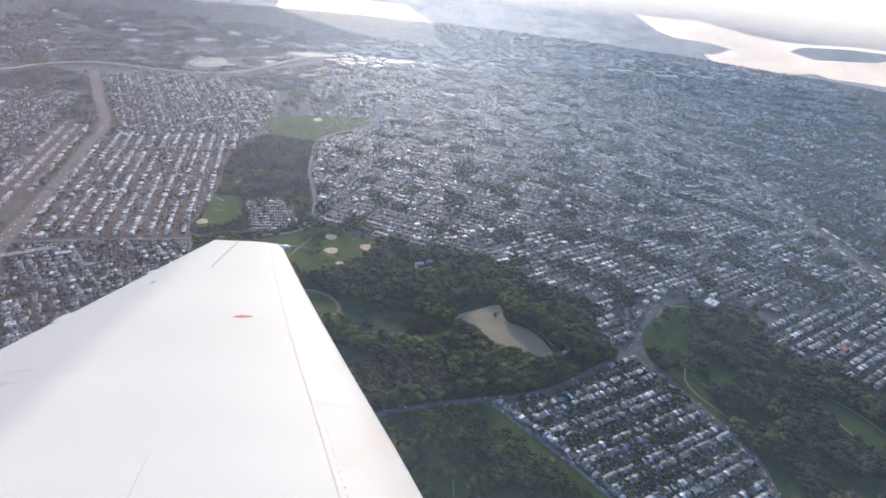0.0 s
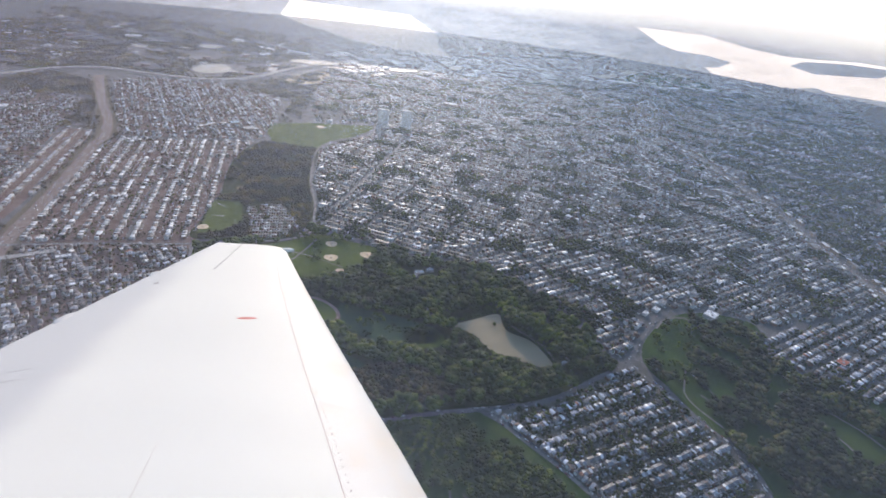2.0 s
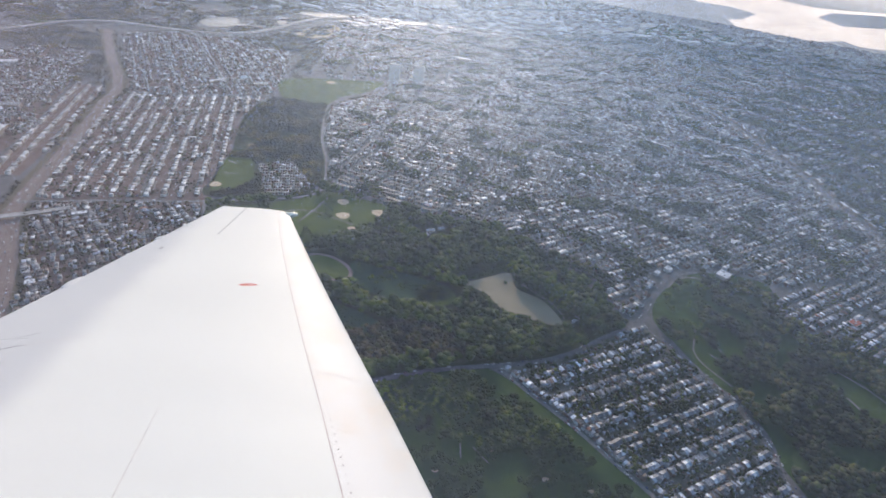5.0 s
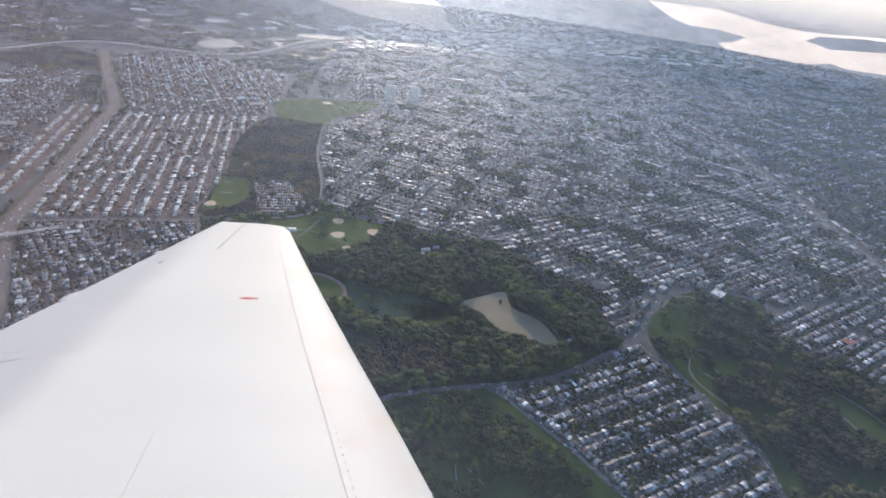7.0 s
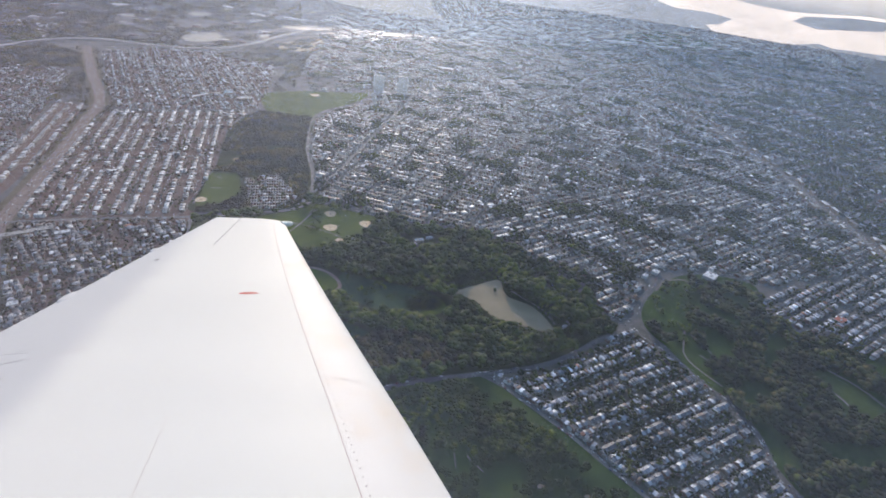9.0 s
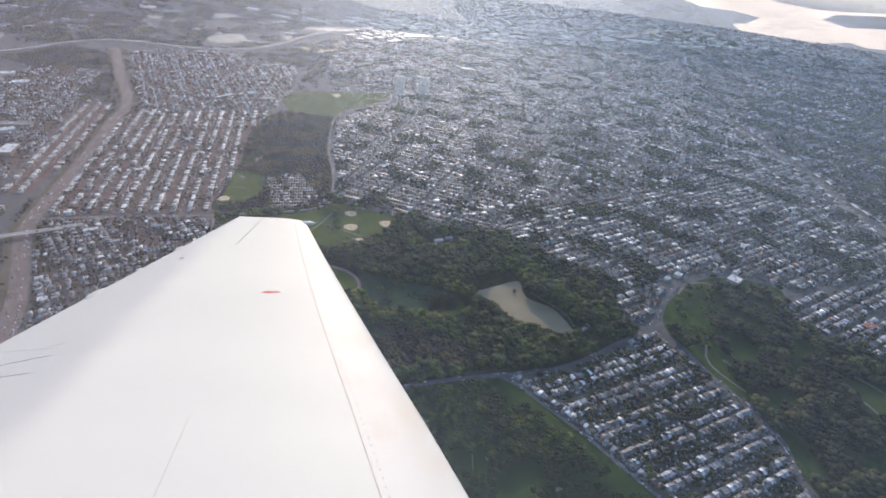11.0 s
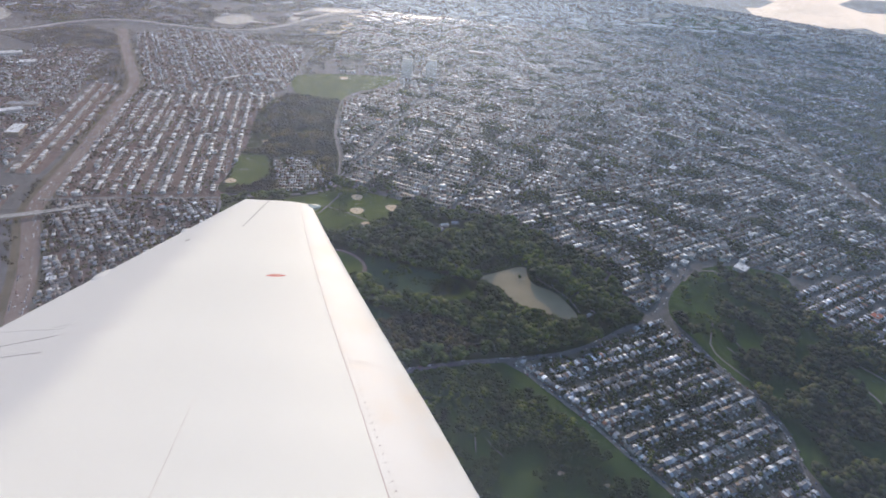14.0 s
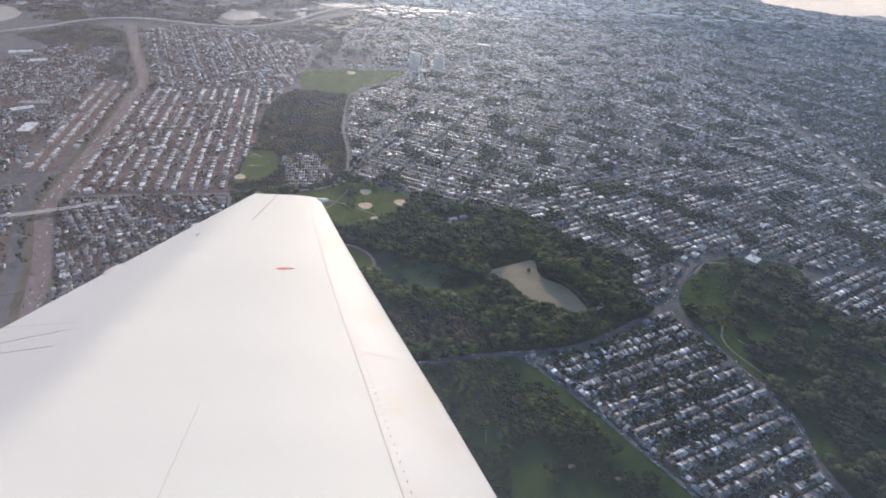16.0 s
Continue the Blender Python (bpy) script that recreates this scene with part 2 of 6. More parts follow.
bump(nt, b, noise_at(nt, 1.2, 2.0, 0.4), 0.05, 0.02)
M_EDGE, nt, b = material("leading_edge_enamel", 0.55, spec=0.2)
_c = ramp(nt, noise_at(nt, 2.2, 5.0, 0.65), [(0.30, (0.63, 0.575, 0.50)), (0.5, (0.655, 0.648, 0.615)), (0.7, (0.685, 0.688, 0.662))])
nt.links.new(_c, b.inputs["Base Color"])
M_SEAM = two_scale("sealant", (0.42, 0.355, 0.325), (0.48, 0.41, 0.38), (0.54, 0.475, 0.44), 12.0, 2.0, 0.7)
M_DIRT = two_scale("dirty_sealant", (0.54, 0.50, 0.44), (0.60, 0.565, 0.51), (0.66, 0.635, 0.59), 14.0, 3.0, 0.7)
M_RED = two_scale("red_marking_paint", (0.42, 0.05, 0.03), (0.50, 0.065, 0.035), (0.55, 0.10, 0.06), 12.0, 4.0, 0.5)
M_FITTING = two_scale("dark_fitting_metal", (0.05, 0.05, 0.05), (0.075, 0.072, 0.07), (0.10, 0.095, 0.09), 20.0, 6.0, 0.5)
M_RIVET = two_scale("rivet_metal", (0.17, 0.16, 0.155), (0.22, 0.205, 0.20), (0.27, 0.255, 0.245), 20.0, 6.0, 0.5)
M_LENS, nt, b = material("clear_lamp_lens", 0.08, spec=0.6)
b.inputs["Base Color"].default_value = (0.55, 0.65, 0.62, 1)
b.inputs["Transmission Weight"].default_value = 0.6

# cabin window: clear acrylic, whose scattered sunlight stands in for haze over the land
M_PANE = bpy.data.materials.new("acrylic_with_painted_haze")
M_PANE.use_nodes = True
nt = M_PANE.node_tree
nt.nodes.clear()
_o = nt.nodes.new("ShaderNodeOutputMaterial")
_t = nt.nodes.new("ShaderNodeBsdfTransparent")
_s = nt.nodes.new("ShaderNodeBsdfRefraction")
_s.inputs["Color"].default_value = (0.72, 0.84, 1.0, 1)
_s.inputs["Roughness"].default_value = 0.68
_s.inputs["IOR"].default_value = 1.8
_d = nt.nodes.new("ShaderNodeBsdfTranslucent")
_d.inputs["Color"].default_value = (0.48, 0.72, 1.0, 1)
_m2 = nt.nodes.new("ShaderNodeMixShader")
_m2.inputs[0].default_value = 0.25
nt.links.new(_s.outputs[0], _m2.inputs[1])
nt.links.new(_d.outputs[0], _m2.inputs[2])
_m = nt.nodes.new("ShaderNodeMixShader")
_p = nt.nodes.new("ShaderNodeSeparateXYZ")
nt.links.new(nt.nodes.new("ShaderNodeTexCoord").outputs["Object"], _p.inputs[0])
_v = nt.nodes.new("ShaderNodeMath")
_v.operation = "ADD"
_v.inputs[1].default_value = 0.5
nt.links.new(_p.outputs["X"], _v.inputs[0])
# haze tint painted across the pane, paler at the left, bluer at the right
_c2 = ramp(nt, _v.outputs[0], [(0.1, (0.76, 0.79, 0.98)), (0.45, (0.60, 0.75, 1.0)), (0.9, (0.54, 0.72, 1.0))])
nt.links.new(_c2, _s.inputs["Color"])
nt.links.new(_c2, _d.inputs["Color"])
# haze strength painted by position: denser at both sides and towards the top
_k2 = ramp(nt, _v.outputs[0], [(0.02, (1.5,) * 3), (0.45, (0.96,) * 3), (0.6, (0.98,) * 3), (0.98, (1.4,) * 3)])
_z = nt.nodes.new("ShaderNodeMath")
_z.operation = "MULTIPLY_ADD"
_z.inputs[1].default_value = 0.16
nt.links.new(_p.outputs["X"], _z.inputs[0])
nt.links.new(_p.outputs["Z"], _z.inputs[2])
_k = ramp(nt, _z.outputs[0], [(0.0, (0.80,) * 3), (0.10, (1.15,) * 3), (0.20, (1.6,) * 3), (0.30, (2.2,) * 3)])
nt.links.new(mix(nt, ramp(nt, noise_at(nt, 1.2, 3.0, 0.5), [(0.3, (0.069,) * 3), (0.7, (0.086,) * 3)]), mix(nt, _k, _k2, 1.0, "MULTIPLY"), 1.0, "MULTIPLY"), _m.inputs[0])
nt.links.new(_t.outputs[0], _m.inputs[1])
nt.links.new(_m2.outputs[0], _m.inputs[2])
nt.links.new(_m.outputs[0], _o.inputs["Surface"])


# ---- builders ----
def part(name, bm, mat, parent=None, label=""):
    me = bpy.data.meshes.new(name)
    bm.to_mesh(me)
    bm.free()
    me.materials.append(mat)
    ob = new(name, me)
    if parent:
        ob.parent = parent
    return tagged(ob, label)


def raw(name, verts, faces, mat, parent=None, label=""):
    me = bpy.data.meshes.new(name)
    me.from_pydata([tuple(v) for v in verts], [], faces)
    me.materials.append(mat)
    ob = new(name, me)
    if parent:
        ob.parent = parent
    return tagged(ob, label)


def bulk(name, verts, faces, mat, parent=None):
    """One mesh from numpy arrays; faces all of one corner count."""
    verts, faces = np.asarray(verts, dtype=np.float32), np.asarray(faces, dtype=np.int32)
    n, k = faces.shape
    me = bpy.data.meshes.new(name)
    me.vertices.add(len(verts))
    me.vertices.foreach_set("co", verts.ravel())
    me.loops.add(n * k)
    me.loops.foreach_set("vertex_index", faces.ravel())
    me.polygons.add(n)
    me.polygons.foreach_set("loop_start", np.arange(0, n * k, k, dtype=np.int32))
    me.update(calc_edges=True)
    me.materials.append(mat)
    ob = new(name, me)
    if parent:
        ob.parent = parent
    return ob


def thing(name, m=None, **tags):
    ob = new(name)
    if m:
        ob.matrix_world = m
    return tagged(ob, **tags)


def inside(px, py, poly):
    """Which of the points lie in the polygon."""
    hit = np.zeros(len(px), bool)
    for (x0, y0), (x1, y1) in zip(poly, poly[1:] + poly[:1]):
        cross = ((y0 > py) != (y1 > py)) & (px < (x1 - x0) * (py - y0) / (y1 - y0 + 1e-9) + x0)
        hit ^= cross
    return hit


def smooth_line(points, step):
    """Catmull-Rom through the points, a point about every step metres."""
    p = [Vector(q) for q in points]
    p = [p[0] * 2 - p[1]] + p + [p[-1] * 2 - p[-2]]
    out = []
    for a, b, c, d in zip(p, p[1:], p[2:], p[3:]):
        n = max(2, int((c - b).length / step))
        for i in range(n):
            t = i / n
            out.append(0.5 * (2 * b + (c - a) * t + (2 * a - 5 * b + 4 * c - d) * t * t + (3 * b - a - 3 * c + d) * t ** 3))
    return out + [p[-2]]


def closed_line(points, step):
    p = [Vector(q) for q in points]
    n = len(p)
    out = []
    for i in range(n):
        a, b, c, d = p[i - 1], p[i], p[(i + 1) % n], p[(i + 2) % n]
        k = max(2, int((c - b).length / step))
        for j in range(k):
            t = j / k
            out.append(0.5 * (2 * b + (c - a) * t + (2 * a - 5 * b + 4 * c - d) * t * t + (3 * b - a - 3 * c + d) * t ** 3))
    return out


def sheet(name, outline, z, mat, soft=True, thick=0.5, **tags):
    """A flat patch of ground, standing a little proud of the ground below."""
    pts = closed_line(outline, 12.0) if soft else [Vector(q) for q in outline]
    bm = bmesh.new()
    f = bm.faces.new([bm.verts.new((q.x, q.y, z)) for q in pts])
    if f.normal.z < 0:
        f.normal_flip()
    f.normal_update()
    if f.normal.z < 0:
        bmesh.ops.reverse_faces(bm, faces=[f])
    bmesh.ops.triangulate(bm, faces=bm.faces[:])
    ob = part(name, bm, mat)
    return tagged(ob, **tags)


def ribbon(name, line, width, z, mat, parent=None, height=0.0, **tags):
    """A road along a line; with height it has kerb sides."""
    pts = smooth_line(line, 20.0)
    verts, faces = [], []
    for i, q in enumerate(pts):
        d = (pts[min(i + 1, len(pts) - 1)] - pts[max(i - 1, 0)]).normalized()
        s = Vector((d.y, -d.x)) * width / 2
        for e, h in ((-1, z - height), (-1, z), (1, z), (1, z - height)):
            verts.append((q.x + e * s.x, q.y + e * s.y, h))
    for i in range(len(pts) - 1):
        for j in ((0, 1, 2) if height else (1,)):
            faces.append((4 * i + j, 4 * i + j + 4, 4 * i + j + 5, 4 * i + j + 1))
    return tagged(raw(name, verts, [f[::-1] for f in faces], mat, parent), **tags)


def lathe_disc(r, h, n=14):
    bm = bmesh.new()
    bmesh.ops.create_cone(bm, cap_ends=True, segments=n, radius1=r, radius2=r * 0.8, depth=h)
    return bm


# ---- wing ----
WING_ROOT, TIP_FRONT, TIP_BACK = 0.6, 11.75, 12.27


def wing_ends(s):
    """Leading and trailing edge at the share s of the span."""
    yf = WING_ROOT + s * (TIP_FRONT - WING_ROOT)
    yb = WING_ROOT + s * (TIP_BACK - WING_ROOT)
    bow = 0.038 * max(0.0, 1 - ((s - 0.72) / 0.38) ** 2)
    return Vector((-2.235 + (11.42 - yf) * 0.3020 - bow, yf)), Vector((-3.64 - (12.29 - yb) * 0.0656, yb))


def half_thick(u):
    return 5 * 0.10 * (0.2969 * math.sqrt(u) - 0.126 * u - 0.3516 * u * u + 0.2843 * u ** 3 - 0.1036 * u ** 4)


# the wing rises slightly towards its tip
DIHEDRAL = Matrix(((1, 0, 0, 0), (0, 0.8114, 0.0446, -0.1025), (0, 0.0446, 0.9895, 0.0242), (0, 0, 0, 1)))


def wing_point(s, u, lift=0.0, under=False):
    """A point of the skin: s along the span, u from the leading to the trailing edge."""
    return DIHEDRAL @ flat_point(s, u, lift, under)


def flat_point(s, u, lift=0.0, under=False):
    """The same point before the wing is raised."""
    a, b = wing_ends(s)
    c = (b - a).length
    drop = 0.050 * c
    a = a * (1 + drop / SEAT[2])
    b = b * (1 + drop / SEAT[2])
    t = half_thick(u) * c
    q = a.lerp(b, u)
    return Vector((q.x, q.y, (-0.7 * t if under else t) - drop + lift))


def wing_uv(x, y):
    """Share of span and chord over a place of the plan."""
    s, u = 0.5, 0.5
    for _ in range(12):
        p = flat_point(s, u)
        ds = flat_point(min(s + 1e-3, 1.2), u) - p
        du = flat_point(s, min(u + 1e-3, 0.999)) - p
        det = ds.x * du.y - ds.y * du.x
        ex, ey = x - p.x, y - p.y
        s += 1e-3 * (ex * du.y - ey * du.x) / det
        u = min(max(u + 1e-3 * (ds.x * ey - ds.y * ex) / det, 0.001), 0.995)
    return s, u


def seam_share(s):
    """Chord share of the joint behind the leading edge; wider towards the tip."""
    return 0.112 + 0.054 * s


def wing_skin(u0, u1, s0, s1, lift=0.0, ns=40, nu=14, under=True):
    bm = bmesh.new()
    ss = [s0 + (s1 - s0) * i / ns for i in range(ns + 1)]

    def chord(s):
        a, b = (seam_share(s) + v if w else v for v, w in (u0, u1))
        return [a + (b - a) * (i / nu) ** (2 if a == 0 else 1) for i in range(nu + 1)]

    top = [[bm.verts.new(wing_point(s, u, lift)) for u in chord(s)] for s in ss]
    low = [[bm.verts.new(wing_point(s, u, -0.012, True)) for u in chord(s)] for s in ss]
    for g, flip in ((top, False), (low, True)):
        for i in range(ns):
            for j in range(nu):
                q = (g[i][j], g[i][j + 1], g[i + 1][j + 1], g[i + 1][j])
                bm.faces.new(q if flip else q[::-1])
    rim = [[r[0] for r in top], [r[-1] for r in top], top[0], top[-1]]
    rim_low = [[r[0] for r in low], [r[-1] for r in low], low[0], low[-1]]
    for r, l in zip(rim, rim_low):
        rr, ll = [bm.verts.new(v.co) for v in r], [bm.verts.new(v.co) for v in l]
        for i in range(len(r) - 1):
            bm.faces.new((rr[i], rr[i + 1], ll[i + 1], ll[i]))
    for f in bm.faces:
        f.smooth = True
    return bm


def wing_strip(a, b, width, lift=0.0009, n=30):
    """A thin seam laid on the skin from place a to place b of the plan."""
    a, b = Vector(a), Vector(b)
    side = Vector((-(b - a).y, (b - a).x)).normalized() * width / 2
    bm = bmesh.new()
    rows = []
    for i in range(n + 1):
        q = a.lerp(b, i / n)
        r = []
        for e in (-1, 1):
            w = q + e * side
            r.append(bm.verts.new(wing_point(*wing_uv(w.x, w.y), lift)))
        rows.append(r)
    for i in range(n):
        bm.faces.new((rows[i][0], rows[i + 1][0], rows[i + 1][1], rows[i][1]))
    bmesh.ops.recalc_face_normals(bm, faces=bm.faces[:])
    if bm.faces[:][0].normal.z < 0:
        bmesh.ops.reverse_faces(bm, faces=bm.faces[:])
    return bm


def seam_strip(s0, s1, width, lift=0.0009, n=70):
    """The sealant along the joint behind the leading edge."""
    bm = bmesh.new()
    rows = []
    for i in range(n + 1):
        s = s0 + (s1 - s0) * i / n
        a, b = wing_ends(s)
        w = width / (b - a).length / 2
        rows.append([bm.verts.new(wing_point(s, seam_share(s) + e * w, lift)) for e in (-1, 1)])
    for r0, r1 in zip(rows, rows[1:]):
        bm.faces.new((r0[0], r0[1], r1[1], r1[0]))
    bmesh.ops.recalc_face_normals(bm, faces=bm.faces[:])
    if bm.faces[:][0].normal.z < 0:
        bmesh.ops.reverse_faces(bm, faces=bm.faces[:])
    return bm


def wing_disc(x, y, r, lift, squash=1.0, n=14, point=0.0):
    """A small round or pointed plate that follows the skin."""
    bm = bmesh.new()
    mid = bm.verts.new(wing_point(*wing_uv(x, y), lift))
    ring = []
    for k in range(n):
        a = k * math.tau / n
        q = wing_uv(x + r * math.cos(a), y + r * squash * math.sin(a) * abs(math.sin(a)) ** point)
        ring.append(bm.verts.new(wing_point(*q, lift)))
    low = [bm.verts.new(v.co - Vector((0, 0, 0.006))) for v in ring]
    top = [bm.faces.new((mid, ring[k], ring[(k + 1) % n])) for k in range(n)]
    for k in range(n):
        bm.faces.new((ring[k], low[k], low[(k + 1) % n], ring[(k + 1) % n]))
    bmesh.ops.recalc_face_normals(bm, faces=bm.faces[:])
    top[0].normal_update()
    if top[0].normal.z < 0:
        bmesh.ops.reverse_faces(bm, faces=bm.faces[:])
    return bm


def build_wing():
    wing = thing("airplane_wing", WING_FRAME, label="white painted airliner wing with riveted panels, in flight", category="airplane wing")
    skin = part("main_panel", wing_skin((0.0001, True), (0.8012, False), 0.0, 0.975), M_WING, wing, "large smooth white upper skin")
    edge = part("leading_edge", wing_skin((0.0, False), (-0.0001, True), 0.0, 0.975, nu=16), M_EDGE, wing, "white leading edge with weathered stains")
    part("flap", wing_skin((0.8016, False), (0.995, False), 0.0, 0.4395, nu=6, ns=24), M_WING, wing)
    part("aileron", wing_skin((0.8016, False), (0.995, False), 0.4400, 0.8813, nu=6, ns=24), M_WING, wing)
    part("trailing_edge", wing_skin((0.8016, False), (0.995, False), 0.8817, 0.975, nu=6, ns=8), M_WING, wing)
    # rounded tip cap
    bm = bmesh.new()
    rows = []
    for k in range(7):
        a = k / 6 * math.pi / 2
        rows.append([])
        for i in range(25):
            u = 0.004 + 0.99 * i / 24
            p = wing_point(0.975 + 0.028 * math.sin(a), u)
            mid = wing_point(0.975 + 0.028 * math.sin(a), u, 0, True)
            p.z = mid.z + (p.z - mid.z) * (0.35 + 0.65 * math.cos(a))
            rows[-1].append(bm.verts.new(p))
    rows.append([bm.verts.new(wing_point(0.98, 0.004 + 0.99 * i / 24, -0.01, True)) for i in range(25)])
    for r0, r1 in zip(rows, rows[1:]):
        for i in range(24):
            bm.faces.new((r0[i], r0[i + 1], r1[i + 1], r1[i]))
    bmesh.ops.recalc_face_normals(bm, faces=bm.faces[:])
    for f in bm.faces:
        f.smooth = True
    part("wingtip", bm, M_WING, wing, "rounded white tip cap")
    # navigation lamp at the front of the tip
    bm = bmesh.new()
    bmesh.ops.create_uvsphere(bm, u_segments=16, v_segments=8, radius=1.0)
    p = wing_point(0.985, 0.0)
    bm.transform(Matrix.Translation(p + Vector((0.02, 0, 0.01))) @ Matrix.Diagonal((0.13, 0.13, 0.05, 1)))
    for f in bm.faces:
        f.smooth = True
    part("navigation_lamp", bm, M_LENS, wing, "clear glass lamp cover")
    # seams
    part("panel_seam", seam_strip(0.0, 0.97, 0.008), M_SEAM, wing, "thin sealed panel joint")
    part("panel_seam", wing_strip((-1.82, 4.60), (-1.54, 2.7), 0.009), M_DIRT, wing)
    part("panel_seam", wing_strip((-4.20, 5.70), (-3.575, 5.955), 0.016), M_FITTING, wing)
    part("panel_seam", wing_strip((-3.575, 5.955), (-3.05, 6.11), 0.010), M_SEAM, wing)
    part("panel_seam", wing_strip((-4.05, 5.46), (-3.505, 5.56), 0.016), M_FITTING, wing)
    part("panel_seam", wing_strip((-3.505, 5.56), (-3.575, 5.12), 0.008), M_DIRT, wing)
    part("panel_seam", wing_strip((-3.77, 6.18), (-3.575, 6.255), 0.014), M_RIVET, wing)
    part("edge_joint", wing_strip(flat_point(0.386, seam_share(0.386)).to_2d(), flat_point(0.379, 0.012).to_2d(), 0.016), M_DIRT, wing, "stained joint of the leading edge")
    part("edge_joint", wing_strip((-1.88, 8.97), (-1.56, 8.87), 0.03), M_DIRT, wing)
    # red filler cap marking
    cap = part("filler_cap", wing_disc(-1.96, 7.60, 0.115, 0.0015, 0.42, n=24, point=0.7), M_RED, wing, "red round filler cap")
    part("filler_cap_label", wing_disc(-1.93, 7.60, 0.03, 0.002, 0.2), M_DIRT, cap)
    part("screw", wing_disc(-2.03, 7.98, 0.012, 0.0012), M_RED, skin)
    # row of fittings at the tip
    for k in range(12):
        t = k / 11
        part("fitting", wing_disc(-3.09 - 0.11 * t, 10.24 + 1.95 * t, 0.021, 0.002, 1.5), M_FITTING, skin)
    # rivets beside the seam
    for k in range(44):
        s = 0.06 + 0.0082 * k
        q = flat_point(s, seam_share(s) - 0.011)
        part("rivet", wing_disc(q.x, q.y, 0.0052, 0.0012, 2.2, n=8), M_RIVET, edge)
    for k in range(9):
        part("rivet", wing_disc(-0.86 + 0.068 * k, 5.05 - 0.008 * k, 0.006, 0.0015, n=8), M_DIRT, edge)
    # small fairings under the trailing edge
    for s, wide in ((0.60, 0.24), (0.79, 0.12)):
        bm = bmesh.new()
        bmesh.ops.create_uvsphere(bm, u_segments=14, v_segments=8, radius=1.0)
        q = wing_point(s, 0.985)
        bm.transform(Matrix.Translation(q + Vector((-0.02, 0, -0.02))) @ Matrix.Diagonal((0.08, wide, 0.03, 1)))
        for f in bm.faces:
            f.smooth = True
        part("hinge_fairing", bm, M_WING, wing)
    part("hinge_gap", wing_disc(-3.68, 9.52, 0.028, 0.004, 2.2), M_RIVET, wing)
    return wing


build_wing()

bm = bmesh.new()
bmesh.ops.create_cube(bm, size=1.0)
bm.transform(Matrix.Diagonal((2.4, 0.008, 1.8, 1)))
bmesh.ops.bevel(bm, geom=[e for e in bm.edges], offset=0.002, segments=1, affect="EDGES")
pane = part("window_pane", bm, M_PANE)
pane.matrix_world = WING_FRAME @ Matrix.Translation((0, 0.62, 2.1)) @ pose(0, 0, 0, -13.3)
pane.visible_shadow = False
tagged(pane, label="clear acrylic cabin window pane with haze painted in", category="window pane", kind="structure")

# ---- ground ----
bm = bmesh.new()
bmesh.ops.create_grid(bm, x_segments=24, y_segments=24, size=1.0)
bm.transform(Matrix.Translation((0, 20000, 0)) @ Matrix.Diagonal((40000, 24000, 1, 1)))
tagged(part("ground", bm, M_GROUND), "grey-green city ground of yards and paving", "ground", kind="structure")

PARK = [(-386, 1062), (-222, 1108), (-181, 1146), (-102, 1116), (-45, 1086), (51, 1050), (126, 1038), (193, 990), (227, 933), (258, 881), (277, 849), (289, 789), (303, 740), (250, 714), (189, 680), (119, 658), (48, 648), (-19, 640), (-81, 620), (-141, 598), (-172, 592), (-235, 700), (-280, 790), (-312, 846), (-336, 901), (-374, 1013)]
FIELDS = [(-376, 1057), (-334, 1061), (-222, 1104), (-181, 1140), (-102, 1112), (-48, 1084), (-83, 1010), (-125, 973), (-184, 946), (-206, 901), (-236, 879), (-261, 855), (-292, 850), (-308, 848), (-332, 901), (-370, 1013)]
POND = [(60, 841), (85, 854), (113, 867), (137, 878), (149, 875), (147, 849), (153, 829), (168, 819), (186, 804), (198, 775), (204, 745), (188, 741), (169, 751), (146, 760), (122, 771), (107, 793), (96, 816), (79, 830)]
WETLAND = [(-113, 895), (-62, 873), (-2, 853), (41, 826), (28, 795), (-44, 792), (-87, 811), (-116, 849)]
TRACK = [(-158 + 56 * math.cos(a) * 0.663 + 34 * math.sin(a) * 0.749, 873 - 56 * math.cos(a) * 0.749 + 34 * math.sin(a) * 0.663) for a in (k * math.tau / 16 for k in range(16))]
CLEARING = [(-16, 801), (15, 781), (46, 796), (35, 832), (1, 833)]
STRIP = [(-375, 1705), (-227, 1710), (-220, 1455), (-193, 1284), (-172, 1175), (-211, 1118), (-392, 1092), (-405, 1178), (-400, 1309), (-420, 1541)]
STRIP_FIELD = [(-386, 1867), (-308, 1931), (-157, 1953), (-65, 1955), (-117, 1836), (-191, 1763), (-225, 1685), (-336, 1695)]
LINED_FIELD = [(-406, 1275), (-346, 1276), (-325, 1178), (-352, 1120), (-396, 1112)]
SMALL_BLOCK = [(-331, 1249), (-262, 1270), (-245, 1242), (-209, 1153), (-272, 1097), (-292, 1108)]
GOLF = [(-141, 598), (-67, 624), (44, 650), (83, 644), (168, 553), (194, 501), (230, 456), (255, 423), (219, 344), (-12, 344), (-247, 401), (-174, 524)]
TRIANGLE = [(97, 651), (176, 681), (336, 748), (388, 631), (397, 536), (389, 481), (411, 398), (435, 327), (286, 352), (250, 432), (201, 501), (172, 555)]
CEMETERY = [(354, 757), (413, 851), (511, 907), (618, 879), (592, 799), (636, 712), (736, 690), (784, 497), (653, 386), (440, 412), (401, 485), (411, 541), (402, 632)]
ROWS_EAST = [(564, 804), (644, 847), (761, 886), (858, 908), (980, 940), (1010, 800), (860, 640), (667, 684), (629, 741), (575, 775)]
